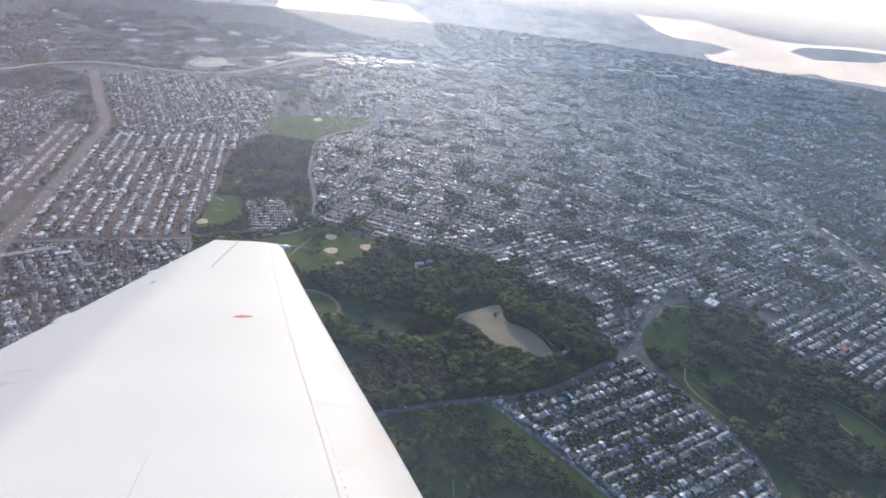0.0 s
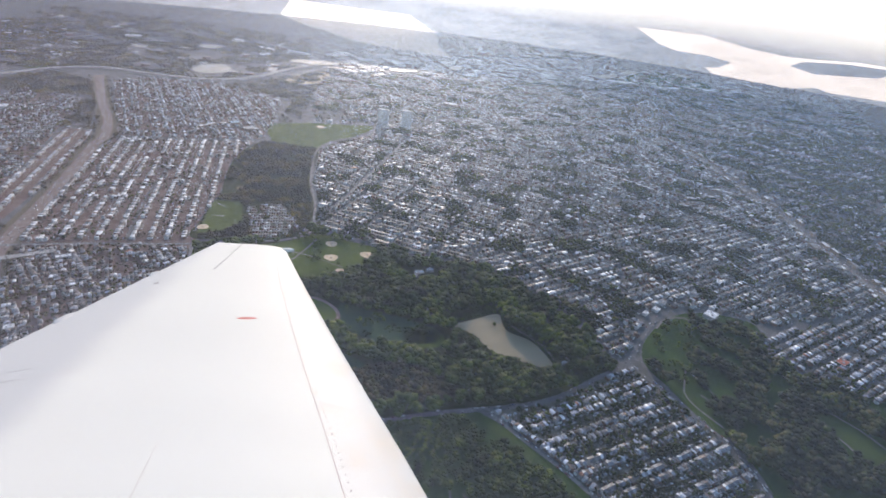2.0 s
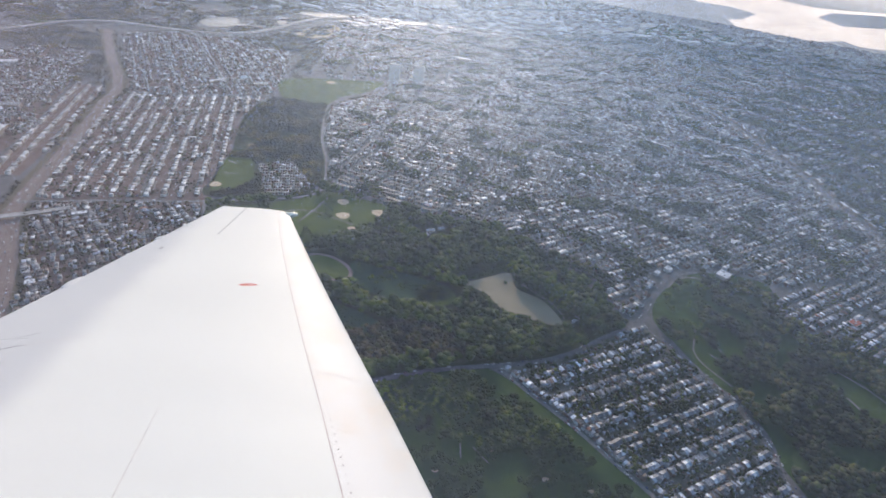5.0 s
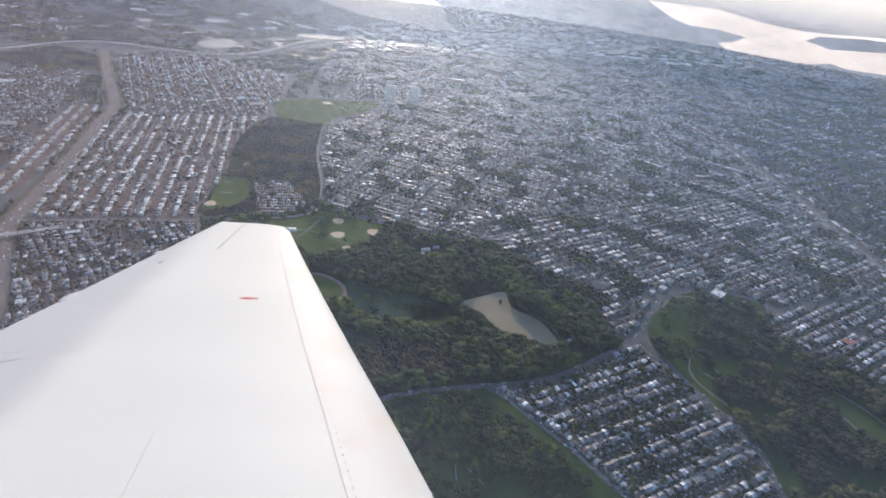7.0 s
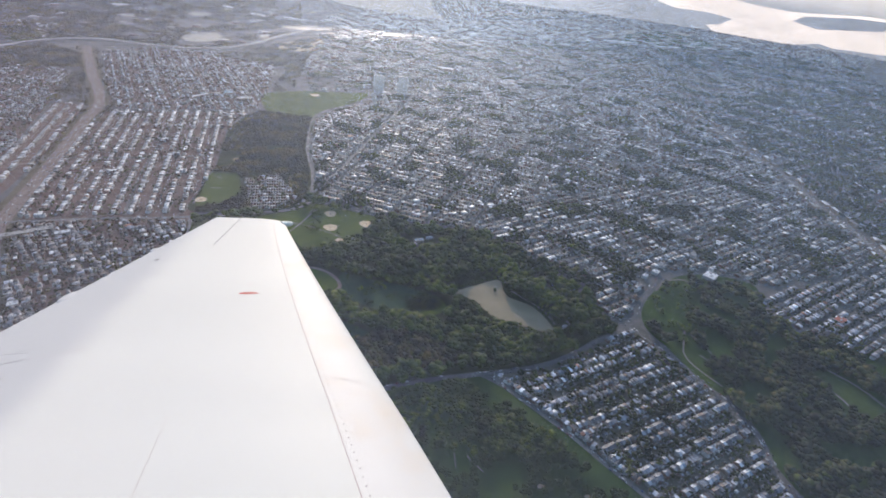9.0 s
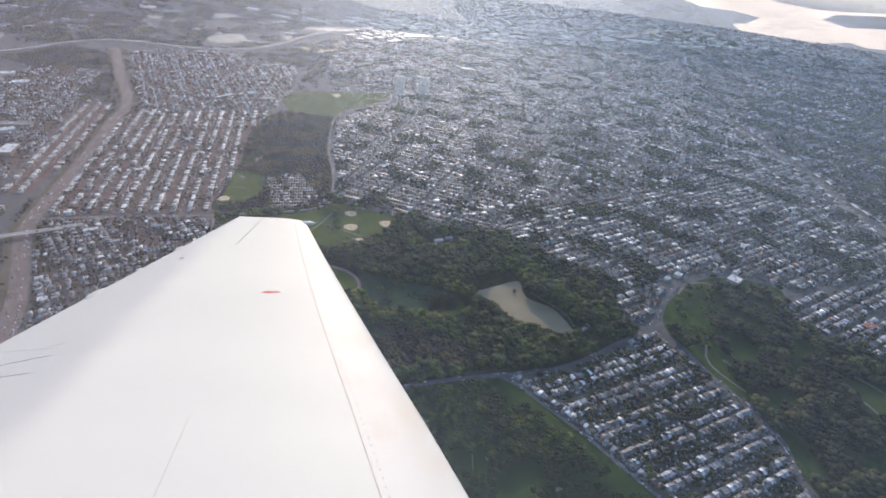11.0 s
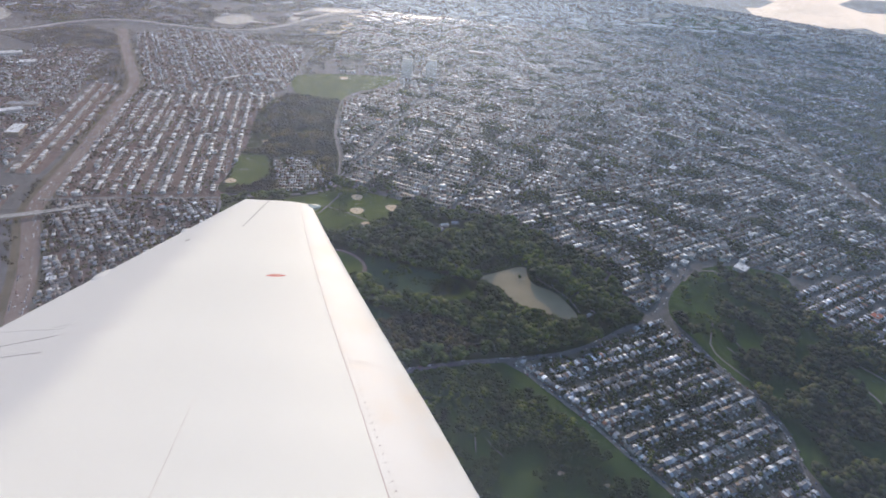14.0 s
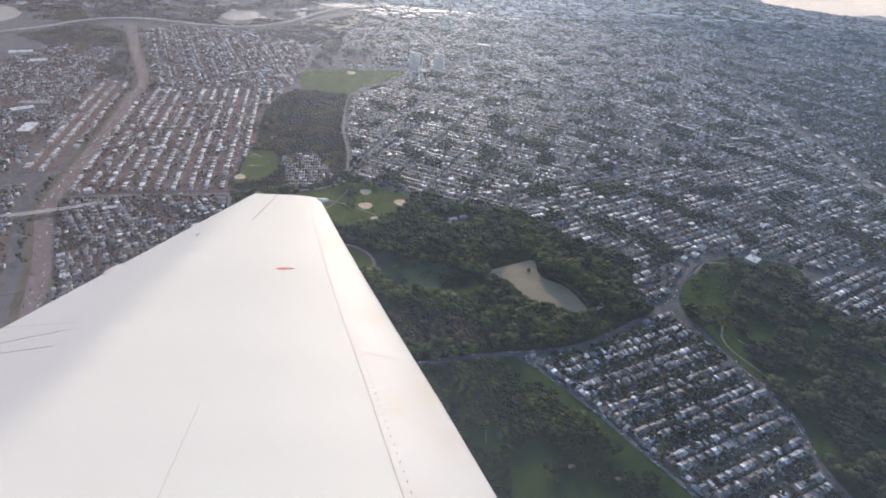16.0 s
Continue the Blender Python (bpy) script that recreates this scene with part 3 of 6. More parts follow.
LEFT = [(-648, 955), (-672, 1048), (-690, 1190), (-700, 1280), (-722, 1431), (-742, 1565), (-745, 1640), (-560, 1665), (-398, 1700), (-425, 1541), (-402, 1309), (-408, 1178), (-390, 1075), (-384, 1010), (-345, 905), (-320, 838), (-400, 700), (-560, 720)]
LEFT_TOP = [(-672, 1048), (-690, 1190), (-700, 1280), (-722, 1431), (-742, 1565), (-745, 1640), (-560, 1665), (-398, 1700), (-425, 1541), (-402, 1309), (-408, 1178), (-398, 1090)]
LEFT_LOW = [(-665, 1035), (-395, 1075), (-386, 1010), (-347, 905), (-322, 836), (-275, 700), (-190, 590), (-280, 483), (-500, 525), (-540, 705), (-610, 860), (-648, 955)]
LEFT_FAR = [(-745, 1665), (-850, 1930), (-985, 2270), (-900, 2370), (-690, 2375), (-520, 2430), (-400, 2230), (-375, 1880), (-390, 1730), (-560, 1690)]
LEFT_WEST = [(-812, 1130), (-830, 1350), (-860, 1500), (-900, 1690), (-970, 1990), (-1160, 2060), (-1230, 1744), (-1000, 1300), (-830, 1050)]
WEST_LOW = [(-575, 640), (-615, 730), (-650, 825), (-690, 910), (-732, 990), (-748, 1085), (-820, 1040), (-1010, 1290), (-1240, 1735), (-1480, 1560), (-1300, 1000), (-900, 560)]
WEST_ROWS = [(-738, 1130), (-757, 1400), (-785, 1560), (-815, 1680), (-888, 1690), (-850, 1500), (-822, 1350), (-800, 1130)]
PARK_TOWN = [(-200, 1160), (-178, 1164), (-102, 1134), (-30, 1080), (75, 1062), (130, 1054), (183, 1141), (390, 1281), (434, 1507), (352, 1849), (96, 1990), (-55, 1985), (-62, 1850), (-149, 1772), (-212, 1690), (-212, 1455), (-184, 1284)]
EAST_TOWN = [(130, 1054), (203, 995), (238, 937), (270, 887), (292, 850), (304, 790), (322, 765), (350, 796), (390, 856), (448, 910), (505, 926), (600, 905), (660, 870), (760, 900), (880, 925), (985, 950), (1000, 1080), (1008, 1180), (1015, 1240), (1035, 1376), (1060, 1489), (1070, 1560), (817, 1481), (548, 1305), (390, 1281), (183, 1141)]
FAR_GRID = [(390, 1281), (548, 1305), (817, 1481), (1070, 1560), (1080, 1819), (1075, 1972), (1000, 2250), (800, 2400), (400, 2350), (110, 2050), (96, 1990), (352, 1849), (434, 1507)]
FAR_MEADOW = [(1410, 3479), (1776, 3896), (2031, 4007), (2133, 3673), (2066, 3491), (1750, 3376), (1467, 3367)]
FAR_TOWN = [(-250, 1960), (-60, 1995), (110, 2060), (400, 2360), (800, 2410), (1010, 2260), (1110, 1980), (1500, 2300), (2488, 2600), (2801, 3145), (2400, 3455), (1300, 3330), (700, 3150), (212, 3000), (-279, 2860), (-295, 2251)]
HILL = [(1035, 960), (1035, 1080), (1045, 1180), (1055, 1240), (1082, 1376), (1095, 1489), (1105, 1650), (1115, 1972), (1520, 2310), (2500, 2610), (3300, 2500), (2500, 1500), (1300, 850)]
FREEWAY = [(-520, 640), (-560, 720), (-596, 815), (-635, 900), (-676, 985), (-694, 1080), (-700, 1130), (-718, 1278), (-744, 1450), (-766, 1580), (-769, 1648), (-815, 1785), (-920, 2008), (-1057, 2328)]
VIADUCT = [(-1520, 1940), (-1346, 2144), (-1284, 2228), (-1238, 2323), (-1158, 2405), (-1049, 2436), (-918, 2410), (-791, 2394), (-691, 2409), (-596, 2463), (-508, 2596), (-438, 2771), (-329, 2955), (-202, 3102), (-60, 3190)]
PARK_ROAD = [(-300, 540), (-178, 588), (-141, 600), (-81, 624), (-1, 645), (56, 653), (119, 661), (170, 673), (216, 694), (271, 727), (309, 745), (337, 769), (366, 809), (404, 854), (461, 908)]
EAST_ROAD = [(331, 748), (350, 708), (371, 663), (389, 621), (402, 577), (404, 521), (394, 476), (410, 400), (433, 318)]
WEST_ROAD = [(89, 648), (121, 606), (163, 553), (194, 505), (222, 465), (286, 352)]
AVENUE = [(1020, 2250), (1083, 1972), (1089, 1819), (1075, 1626), (1066, 1492), (1058, 1374), (1030, 1237), (1022, 1173), (1008, 1060), (985, 960)]
MAIN_STREET = [(-205, 1136), (-126, 1347), (-7, 1703), (133, 2119)]
SOUTH_ROAD = [(-392, 1066), (-380, 1010), (-341, 902), (-317, 842), (-285, 785), (-240, 697), (-178, 592), (-130, 500)]
WEST_STREET = [(-690, 1030), (-560, 1052), (-388, 1072), (-222, 1112), (-186, 1152)]
BROWN_WOOD = [(-71, 739), (-14, 740), (33, 717), (54, 675), (-4, 666), (-69, 662), (-156, 630), (-171, 679)]
MEADOW = [(-201, 763), (-127, 722), (-56, 717), (-81, 748), (-128, 773)]
NORTH_ROAD = [(-186, 1152), (-192, 1284), (-218, 1455), (-218, 1690), (-149, 1785)]


STORE = [(505, 885), (555, 868), (585, 900), (540, 928)]
SHOPS = [(369, 839), (398, 843), (481, 914), (469, 949), (404, 903)]


BATHS = [(-18, 972), (62, 980), (64, 1026), (-16, 1022)]
PARK_GRASS = [(553, 640), (588, 660), (612, 640), (625, 598), (622, 560), (575, 552), (573, 595)]
PARK_SLOPE = [(366, 752), (408, 753), (396, 699), (404, 656), (418, 624), (402, 612), (380, 666)]


def grown(outline, by):
    cx, cy = sum(q[0] for q in outline) / len(outline), sum(q[1] for q in outline) / len(outline)
    return [(cx + (x - cx) * by, cy + (y - cy) * by) for x, y in outline]


def ground_thing(name, outline, z, mat, label, category, soft=True):
    return sheet(name, outline, z, mat, soft, label=label, category=category, kind="structure")


ground_thing("park_woodland", PARK, 0.25, M_FLOOR, "dark woodland floor of a city park", "woodland")
ground_thing("park_lawn", FIELDS, 0.55, M_LAWN, "green mown lawn of a city park", "lawn")
ground_thing("wetland", WETLAND, 0.55, M_MEADOW, "blue-green reedy wetland beside the woods", "wetland")
ground_thing("clearing", MEADOW, 0.55, M_MEADOW, "green grass clearing in the woods", "lawn")
ground_thing("clearing", CLEARING, 0.55, M_LAWN, "bright green grass clearing in the woods", "lawn")
ground_thing("pond", POND, 0.65, M_POND, "silty grey-brown park pond with a still surface", "pond")
ground_thing("creek_woodland", STRIP, 0.25, M_FLOOR, "dark wooded strip along a creek", "woodland")
ground_thing("recreation_field", STRIP_FIELD, 0.55, M_LAWN, "pale green open recreation field", "lawn")
ground_thing("sports_field", LINED_FIELD, 0.55, M_LAWN, "green sports field with two white lines", "sports field", False)
ground_thing("golf_course", GOLF, 0.25, M_GOLF, "dark green golf course turf between trees", "golf course")
ground_thing("cemetery_park", CEMETERY, 0.25, M_GOLF, "dark green wooded park with winding paths", "park")

# ---- water ----
RIVER_WEST = [(-316, 4135), (-199, 3942), (-58, 3830), (78, 3745), (263, 3725), (315, 3690), (368, 3618), (400, 3736), (380, 4140), (420, 4900), (300, 6200), (-900, 6400), (-800, 5000)]
RIVER_EAST = [(3800, 8600), (3052, 6295), (2960, 5740), (3233, 5599), (3254, 5206), (2818, 4701), (2650, 4621), (2496, 4231), (2607, 4122), (2755, 4013), (2838, 3887), (3100, 4010), (3269, 4090), (3235, 3900), (3405, 3850), (4200, 3500), (5600, 3100), (8200, 5600), (6100, 6900), (5204, 6599), (4817, 6558), (4664, 7071), (4900, 8600)]
ISLAND = [(4106, 5536), (4705, 6130), (5584, 6468), (6200, 6300), (4900, 5285), (3968, 5010)]
ground_thing("river", RIVER_WEST, 0.6, M_RIVER, "wide bright river under low sun", "river")
ground_thing("river", RIVER_EAST, 0.6, M_RIVER, "wide bright river under low sun", "river", False)
ground_thing("river_island", ISLAND, 1.2, M_FLOOR, "long dark wooded island in a bright river", "island")
# quiet ponds of the far lowland, each an outline of its shore
SHORES = [[(-817, 2619), (-796, 2703), (-726, 2758), (-671, 2677), (-690, 2573), (-767, 2544)], [(-1834, 2324), (-1746, 2533), (-1556, 2502), (-1474, 2401), (-1476, 2264), (-1631, 2081)],
          [(-472, 3034), (-341, 3104), (-228, 3059), (-305, 2990), (-439, 2987)], [(-536, 2771), (-500, 2826), (-494, 2729), (-510, 2709)], [(-935, 3206), (-830, 3225), (-848, 3127), (-903, 3123)],
          [(-1187, 3020), (-1107, 3028), (-1116, 2965), (-1150, 2955)], [(1287, 3517), (1494, 3735), (1435, 3560), (1301, 3470)], [(1590, 3877), (1736, 3942), (1680, 3800), (1589, 3736)],
          [(2072, 4046), (2161, 3978), (2089, 3866), (2045, 3933)], [(-4, 3094), (171, 3137), (152, 3058), (9, 3028)], [(220, 3190), (273, 3176), (240, 3082), (215, 3090)], [(352, 3297), (449, 3427), (420, 3297), (374, 3227)]]
FAR_PONDS = [RIVER_WEST, RIVER_EAST]
for shore in SHORES:
    for k in range(6):
        FAR_PONDS.append([(x - 0.25 * x * k / 100, y - 24 * k) for x, y in shore])
    ground_thing("far_pond", shore, 0.6, M_FAR_POND, "small pond shining under low sun", "pond")

for q, z in ((LEFT, 0.10), (LEFT_WEST, 0.12), (LEFT_LOW, 0.14), (LEFT_FAR, 0.10), (WEST_ROWS, 0.11), (WEST_LOW, 0.10)):
    ground_thing("yards", q, z, M_YARDS, "brownish brick and concrete yards between houses", "yards", False)

ground_thing("gardens", TRIANGLE, 0.12, M_GARDEN, "dark green and brown back gardens between terraces", "gardens", False)

# ---- roads ----
ROADS = [(FREEWAY, 26.0), (VIADUCT, 20.0), (PARK_ROAD, 8.0), (EAST_ROAD, 7.0), (WEST_ROAD, 6.0), (AVENUE, 22.0), (MAIN_STREET, 6.0), (NORTH_ROAD, 7.0), (SOUTH_ROAD, 8.0), (WEST_STREET, 8.0)]
ribbon("freeway_verge", FREEWAY, 50.0, 0.3, M_VERGE, label="dry brown verge along a wide freeway", category="verge", kind="structure")
ribbon("freeway", FREEWAY, 26.0, 0.7, M_FREEWAY, height=0.3, label="wide brownish concrete freeway with traffic", category="road", kind="structure")
viaduct = thing("viaduct", label="long curved pale concrete highway viaduct", category="bridge", kind="structure")
ribbon("deck", VIADUCT, 17.0, 9.0, M_CONCRETE, viaduct, height=1.4)
for i, q in enumerate(smooth_line(VIADUCT, 45.0)):
    bm = bmesh.new()
    bmesh.ops.create_cone(bm, cap_ends=True, segments=10, radius1=1.6, radius2=1.3, depth=8.0)
    bm.transform(Matrix.Translation((q.x, q.y, 3.9)))
    part("pier", bm, M_CONCRETE, viaduct)
ribbon("road", PARK_ROAD, 8.0, 0.8, M_ASPHALT, height=0.15, label="grey asphalt parkway between woods and houses", category="road", kind="structure")
ribbon("road", EAST_ROAD, 4.2, 0.8, M_ASPHALT, height=0.15, label="grey narrow road along a wooded park", category="road", kind="structure")
ribbon("road", WEST_ROAD, 5.5, 0.8, M_LOT, height=0.15, label="pale narrow road between houses and golf course", category="road", kind="structure")
ribbon("avenue", AVENUE, 11.0, 0.8, M_LOT, height=0.15, label="broad pale commercial avenue", category="road", kind="structure")
ribbon("road", SOUTH_ROAD, 7.0, 0.85, M_LOT, height=0.15, label="pale city street along a park", category="road", kind="structure")
ribbon("road", WEST_STREET, 7.0, 0.9, M_LOT, height=0.15, label="pale city street along a park", category="road", kind="structure")
ribbon("road", MAIN_STREET, 5.0, 0.8, M_LOT, height=0.15, label="straight grey city street", category="road", kind="structure")
ribbon("road", NORTH_ROAD, 6.0, 0.8, M_LOT, height=0.15, label="straight grey city street", category="road", kind="structure")


# ---- houses ----
BOX = np.array([(-1, -1, 0), (1, -1, 0), (1, 1, 0), (-1, 1, 0), (-1, -1, 1), (1, -1, 1), (1, 1, 1), (-1, 1, 1)], float) * (0.5, 0.5, 1)
BOX_SIDES = np.array([(0, 1, 5, 4), (1, 2, 6, 5), (2, 3, 7, 6), (3, 0, 4, 7)])
GABLE = np.array([(-0.54, -0.56, -0.06), (0.54, -0.56, -0.06), (0.54, 0.56, -0.06), (-0.54, 0.56, -0.06), (-0.54, 0, 1), (0.54, 0, 1)], float)
GABLE_FACES = np.array([(0, 1, 5, 4), (2, 3, 4, 5), (1, 2, 5, 5), (3, 0, 4, 4)])
FLAT = np.array([(-0.51, -0.51, 0.0), (0.51, -0.51, 0.0), (0.51, 0.51, 0.0), (-0.51, 0.51, 0.0), (-0.51, -0.51, 1.0), (0.51, -0.51, 1.0), (0.51, 0.51, 1.0), (-0.51, 0.51, 1.0)], float)
FLAT_FACES = np.array([(4, 5, 6, 7), (0, 1, 5, 4), (1, 2, 6, 5), (2, 3, 7, 6), (3, 0, 4, 7)])


def spread(template, faces, pos, size, turn):
    """Copies of a small template, all in one pair of arrays."""
    c, s = np.cos(turn)[:, None], np.sin(turn)[:, None]
    v = template[None] * size[:, None, :]
    x, y = v[..., 0] * c - v[..., 1] * s + pos[:, None, 0], v[..., 0] * s + v[..., 1] * c + pos[:, None, 1]
    z = v[..., 2] + pos[:, None, 2]
    n = len(template)
    return np.stack([x, y, z], -1).reshape(-1, 3), (faces[None] + (np.arange(len(pos)) * n)[:, None, None]).reshape(-1, faces.shape[1])


def clear_of_roads(x, y, margin):
    ok = np.ones(len(x), bool)
    for line, width in ROADS:
        p = [Vector(q) for q in line]
        for a, b in zip(p, p[1:]):
            d = b - a
            t = np.clip(((x - a.x) * d.x + (y - a.y) * d.y) / d.length_squared, 0, 1)
            ok &= np.hypot(x - a.x - t * d.x, y - a.y - t * d.y) > width / 2 + margin
    return ok


def lots(outline, turn, pitch, width, depth, block, rng, cross=7.0, keep=0.95, keep_out=(), split=2.2, even=False, off=None, aligned=False, cuts=(), gaps=0.0, patch=55.0):
    """House places in terraces: two rows back to back between the streets of a grid."""
    a = radians(turn)
    p = np.array(outline)
    u, v = p[:, 0] * math.cos(a) + p[:, 1] * math.sin(a), -p[:, 0] * math.sin(a) + p[:, 1] * math.cos(a)
    us = np.arange(u.min(), u.max(), width)
    vs = np.arange(v.min(), v.max(), pitch)
    out_u, out_v = [], []
    for i, vv in enumerate(vs):
        shift = 0.3 * block if aligned else rng.uniform(0, block)
        for side in (-1, 1):
            uu = us + rng.normal(0, width * 0.03, len(us))
            gap = ((us + shift) % block) < cross
            for cut in cuts:
                gap |= np.abs(us - cut) < cross
            hole = ((us + shift * 1.7) % (width * 8)) < split
            ok = ~gap & ~hole & (rng.random(len(us)) < keep)
            out_u.append(uu[ok])
            out_v.append(np.full(ok.sum(), vv + side * (off if off else pitch / 4 if even else pitch / 2 - depth * 0.5 - 2.6)) + rng.normal(0, 0.25, ok.sum()))
    uu, vv = np.concatenate(out_u), np.concatenate(out_v)
    x, y = uu * math.cos(a) - vv * math.sin(a), uu * math.sin(a) + vv * math.cos(a)
    ok = inside(x, y, list(outline)) & clear_of_roads(x, y, depth * 0.5 + 0.5)
    for hole in keep_out:
        ok &= ~inside(x, y, list(hole))
    x, y = x[ok], y[ok]
    if gaps:
        # yards, schools and groves stand open between the rows
        w = np.array([noise.noise(Vector((p / patch, q / patch, 3.0))) for p, q in zip(x, y)])
        x, y = x[w < gaps], y[w < gaps]
    return x, y


def town(name, places, turn, width, depth, tall, flat, rng, roof_mat, label, pitched=None):
    """A far quarter of many houses as one piece: walls below, roofs above."""
    x, y = places
    n = len(x)
    root = thing(name, label=label, category="houses", kind="stuff")
    h = rng.uniform(*tall, n)
    size = np.stack([np.full(n, width) * rng.uniform(0.86, 0.99, n), depth * rng.uniform(0.8, 1.15, n), h], -1)
    pos = np.stack([x, y, np.zeros(n)], -1)
    ang = np.full(n, radians(turn))
    v, f = spread(BOX, BOX_SIDES, pos, size, ang)
    tagged(bulk("wall", v, f, M_WALL, root), kind="stuff")
    is_flat = rng.random(n) < flat
    pos2 = pos.copy()
    pos2[:, 2] = h
    if is_flat.any():
        s2 = size[is_flat].copy()
        s2[:, 2] = 0.35
        v, f = spread(FLAT, FLAT_FACES, pos2[is_flat], s2, ang[is_flat])
        tagged(bulk("flat_roof", v, f, roof_mat, root), kind="stuff")
    g = ~is_flat
    if g.any():
        s2 = size[g].copy()
        s2[:, 2] = rng.uniform(1.0, 1.9, g.sum())
        turn_g = ang[g] + np.where(rng.random(g.sum()) < 0.4, math.pi / 2, 0)
        swap = np.abs(turn_g - ang[g]) > 0.1
        s2[swap] = s2[swap][:, [1, 0, 2]]
        v, f = spread(GABLE, GABLE_FACES[:2], pos2[g], s2, turn_g)
        tagged(bulk("pitched_roof", v, f, pitched or M_ROOF, root), kind="stuff")
        v, f = spread(GABLE, GABLE_FACES[2:, :3], pos2[g], s2, turn_g)
        tagged(bulk("gable", v, f, M_WALL, root), kind="stuff")
    return root


def two_towns(places, turn, pitch, run, share, size, tall, flat, rng, dark_label, pale_label):
    """A quarter whose terraces were roofed a run at a time: most dark, some pale."""
    x, y = places
    a = radians(turn)
    u, v = x * math.cos(a) + y * math.sin(a), -x * math.sin(a) + y * math.cos(a)
    row, cell = np.floor(v / (pitch / 2)), np.floor(u / run + 0.37 * np.floor(v / (pitch / 2)))
    odd = np.sin(row * 12.9898 + cell * 78.233) * 43758.5453
    odd = odd - np.floor(odd)
    w = np.array([noise.noise(Vector((p / 160, q / 160, 7.0))) for p, q in zip(x, y)])
    pale = odd < share + 0.35 * w
    town("terraced_houses", (x[~pale], y[~pale]), turn, *size, tall, flat, rng, M_ROOF_SLATE, dark_label, M_ROOF_SLATE)
    town("terraced_houses", (x[pale], y[pale]), turn, *size, tall, 0.8, rng, M_ROOF_WHITE, pale_label)


rng = np.random.default_rng(7)
TRI_TURN, EAST_TURN, PARK_TURN, FAR_TURN, LEFT_TURN = 22.0, 26.0, -26.0, -47.0, 98.0
tri_x, tri_y = lots(TRIANGLE, TRI_TURN, 41.0, 4.6, 7.8, 130.0, rng, keep=0.9, aligned=True, split=4.0)
near = np.argsort(np.where(tri_y > 440, tri_y, 9e9))[:280]
rest = np.setdiff1d(np.arange(len(tri_x)), near)
town("terraced_houses", (tri_x[rest], tri_y[rest]), TRI_TURN, 4.6, 7.8, (4.6, 6.0), 0.45, rng, M_ROOF, "rows of small grey-roofed terraced houses among trees")
town("garden_sheds", lots(TRIANGLE, TRI_TURN, 41.0, 4.4, 3.0, 130.0, rng, keep=0.65, off=4.6), TRI_TURN, 3.4, 3.4, (2.2, 2.8), 0.7, rng, M_ROOF, "small sheds and garages behind terraced houses")
town("terraced_houses", lots(ROWS_EAST, EAST_TURN, 33.0, 4.8, 8.0, 170.0, rng, aligned=True, gaps=0.32), EAST_TURN, 4.8, 8.0, (4.6, 6.0), 0.6, rng, M_ROOF, "rows of small grey-roofed terraced houses beside woods")
two_towns(lots(EAST_TOWN, EAST_TURN, 34.0, 6.2, 8.4, 130.0, rng, cross=9.0, keep=0.92, keep_out=(STORE,), split=3.0, gaps=0.26, patch=85.0), EAST_TURN, 34.0, 38.0, 0.40, (5.2, 8.4), (4.6, 6.2), 0.45, rng, "dense quarter of dark-roofed terraced houses", "short runs of pale-roofed terraced houses")
town("garages", lots(EAST_TOWN, EAST_TURN, 34.0, 6.0, 3.6, 130.0, rng, keep=0.25, keep_out=(STORE,), off=3.0, gaps=0.3), EAST_TURN, 4.2, 3.6, (2.4, 3.0), 0.8, rng, M_ROOF_SLATE, "low dull-roofed garages behind terraced houses", M_ROOF_SLATE)
two_towns(lots(PARK_TOWN, PARK_TURN, 36.0, 6.0, 8.6, 82.0, rng, cross=10.0, keep=0.88, gaps=0.24, patch=75.0, split=4.0, aligned=True), PARK_TURN, 36.0, 34.0, 0.27, (5.0, 8.6), (4.6, 6.6), 0.5, rng, "dense quarter of dark-roofed houses and small shops", "short runs of pale-roofed houses and small shops")
town("garages", lots(PARK_TOWN, PARK_TURN, 36.0, 7.0, 4.4, 90.0, rng, keep=0.3, off=4.0, gaps=0.2), PARK_TURN, 4.4, 4.4, (2.4, 3.4), 0.8, rng, M_ROOF_SLATE, "low dull-roofed garages behind small houses", M_ROOF_SLATE)
fg_x, fg_y = lots(FAR_GRID, FAR_TURN, 40.0, 6.6, 9.5, 140.0, rng, cross=11.0, keep=0.84, gaps=0.25, patch=90.0)
two_towns((fg_x, fg_y), FAR_TURN, 40.0, 75.0, 0.34, (6.0, 9.5), (5.0, 7.0), 0.7, rng, "hazy quarter of dark roofs in long rows", "hazy long rows of pale flat-roofed houses")
LEFT_CUTS = (1127.0, 1215.0, 1322.0, 1430.0, 1592.0)
town("row_houses", lots(LEFT_TOP, LEFT_TURN, 57.0, 5.4, 8.0, 900.0, rng, cross=5.5, keep=0.93, keep_out=(SMALL_BLOCK,), split=0.0, even=True, cuts=LEFT_CUTS, gaps=0.33, patch=48.0), LEFT_TURN, 5.2, 8.0, (5.0, 6.0), 0.97, rng, M_ROOF_WHITE, "long rows of white flat-roofed brick houses")
town("garages", lots(LEFT_TOP, LEFT_TURN, 28.5, 6.5, 4.0, 900.0, rng, cross=8.0, keep=0.5, keep_out=(SMALL_BLOCK,), cuts=LEFT_CUTS), LEFT_TURN, 4.6, 4.4, (2.4, 3.0), 0.9, rng, M_ROOF_DULL, "low dull-roofed garages behind row houses")
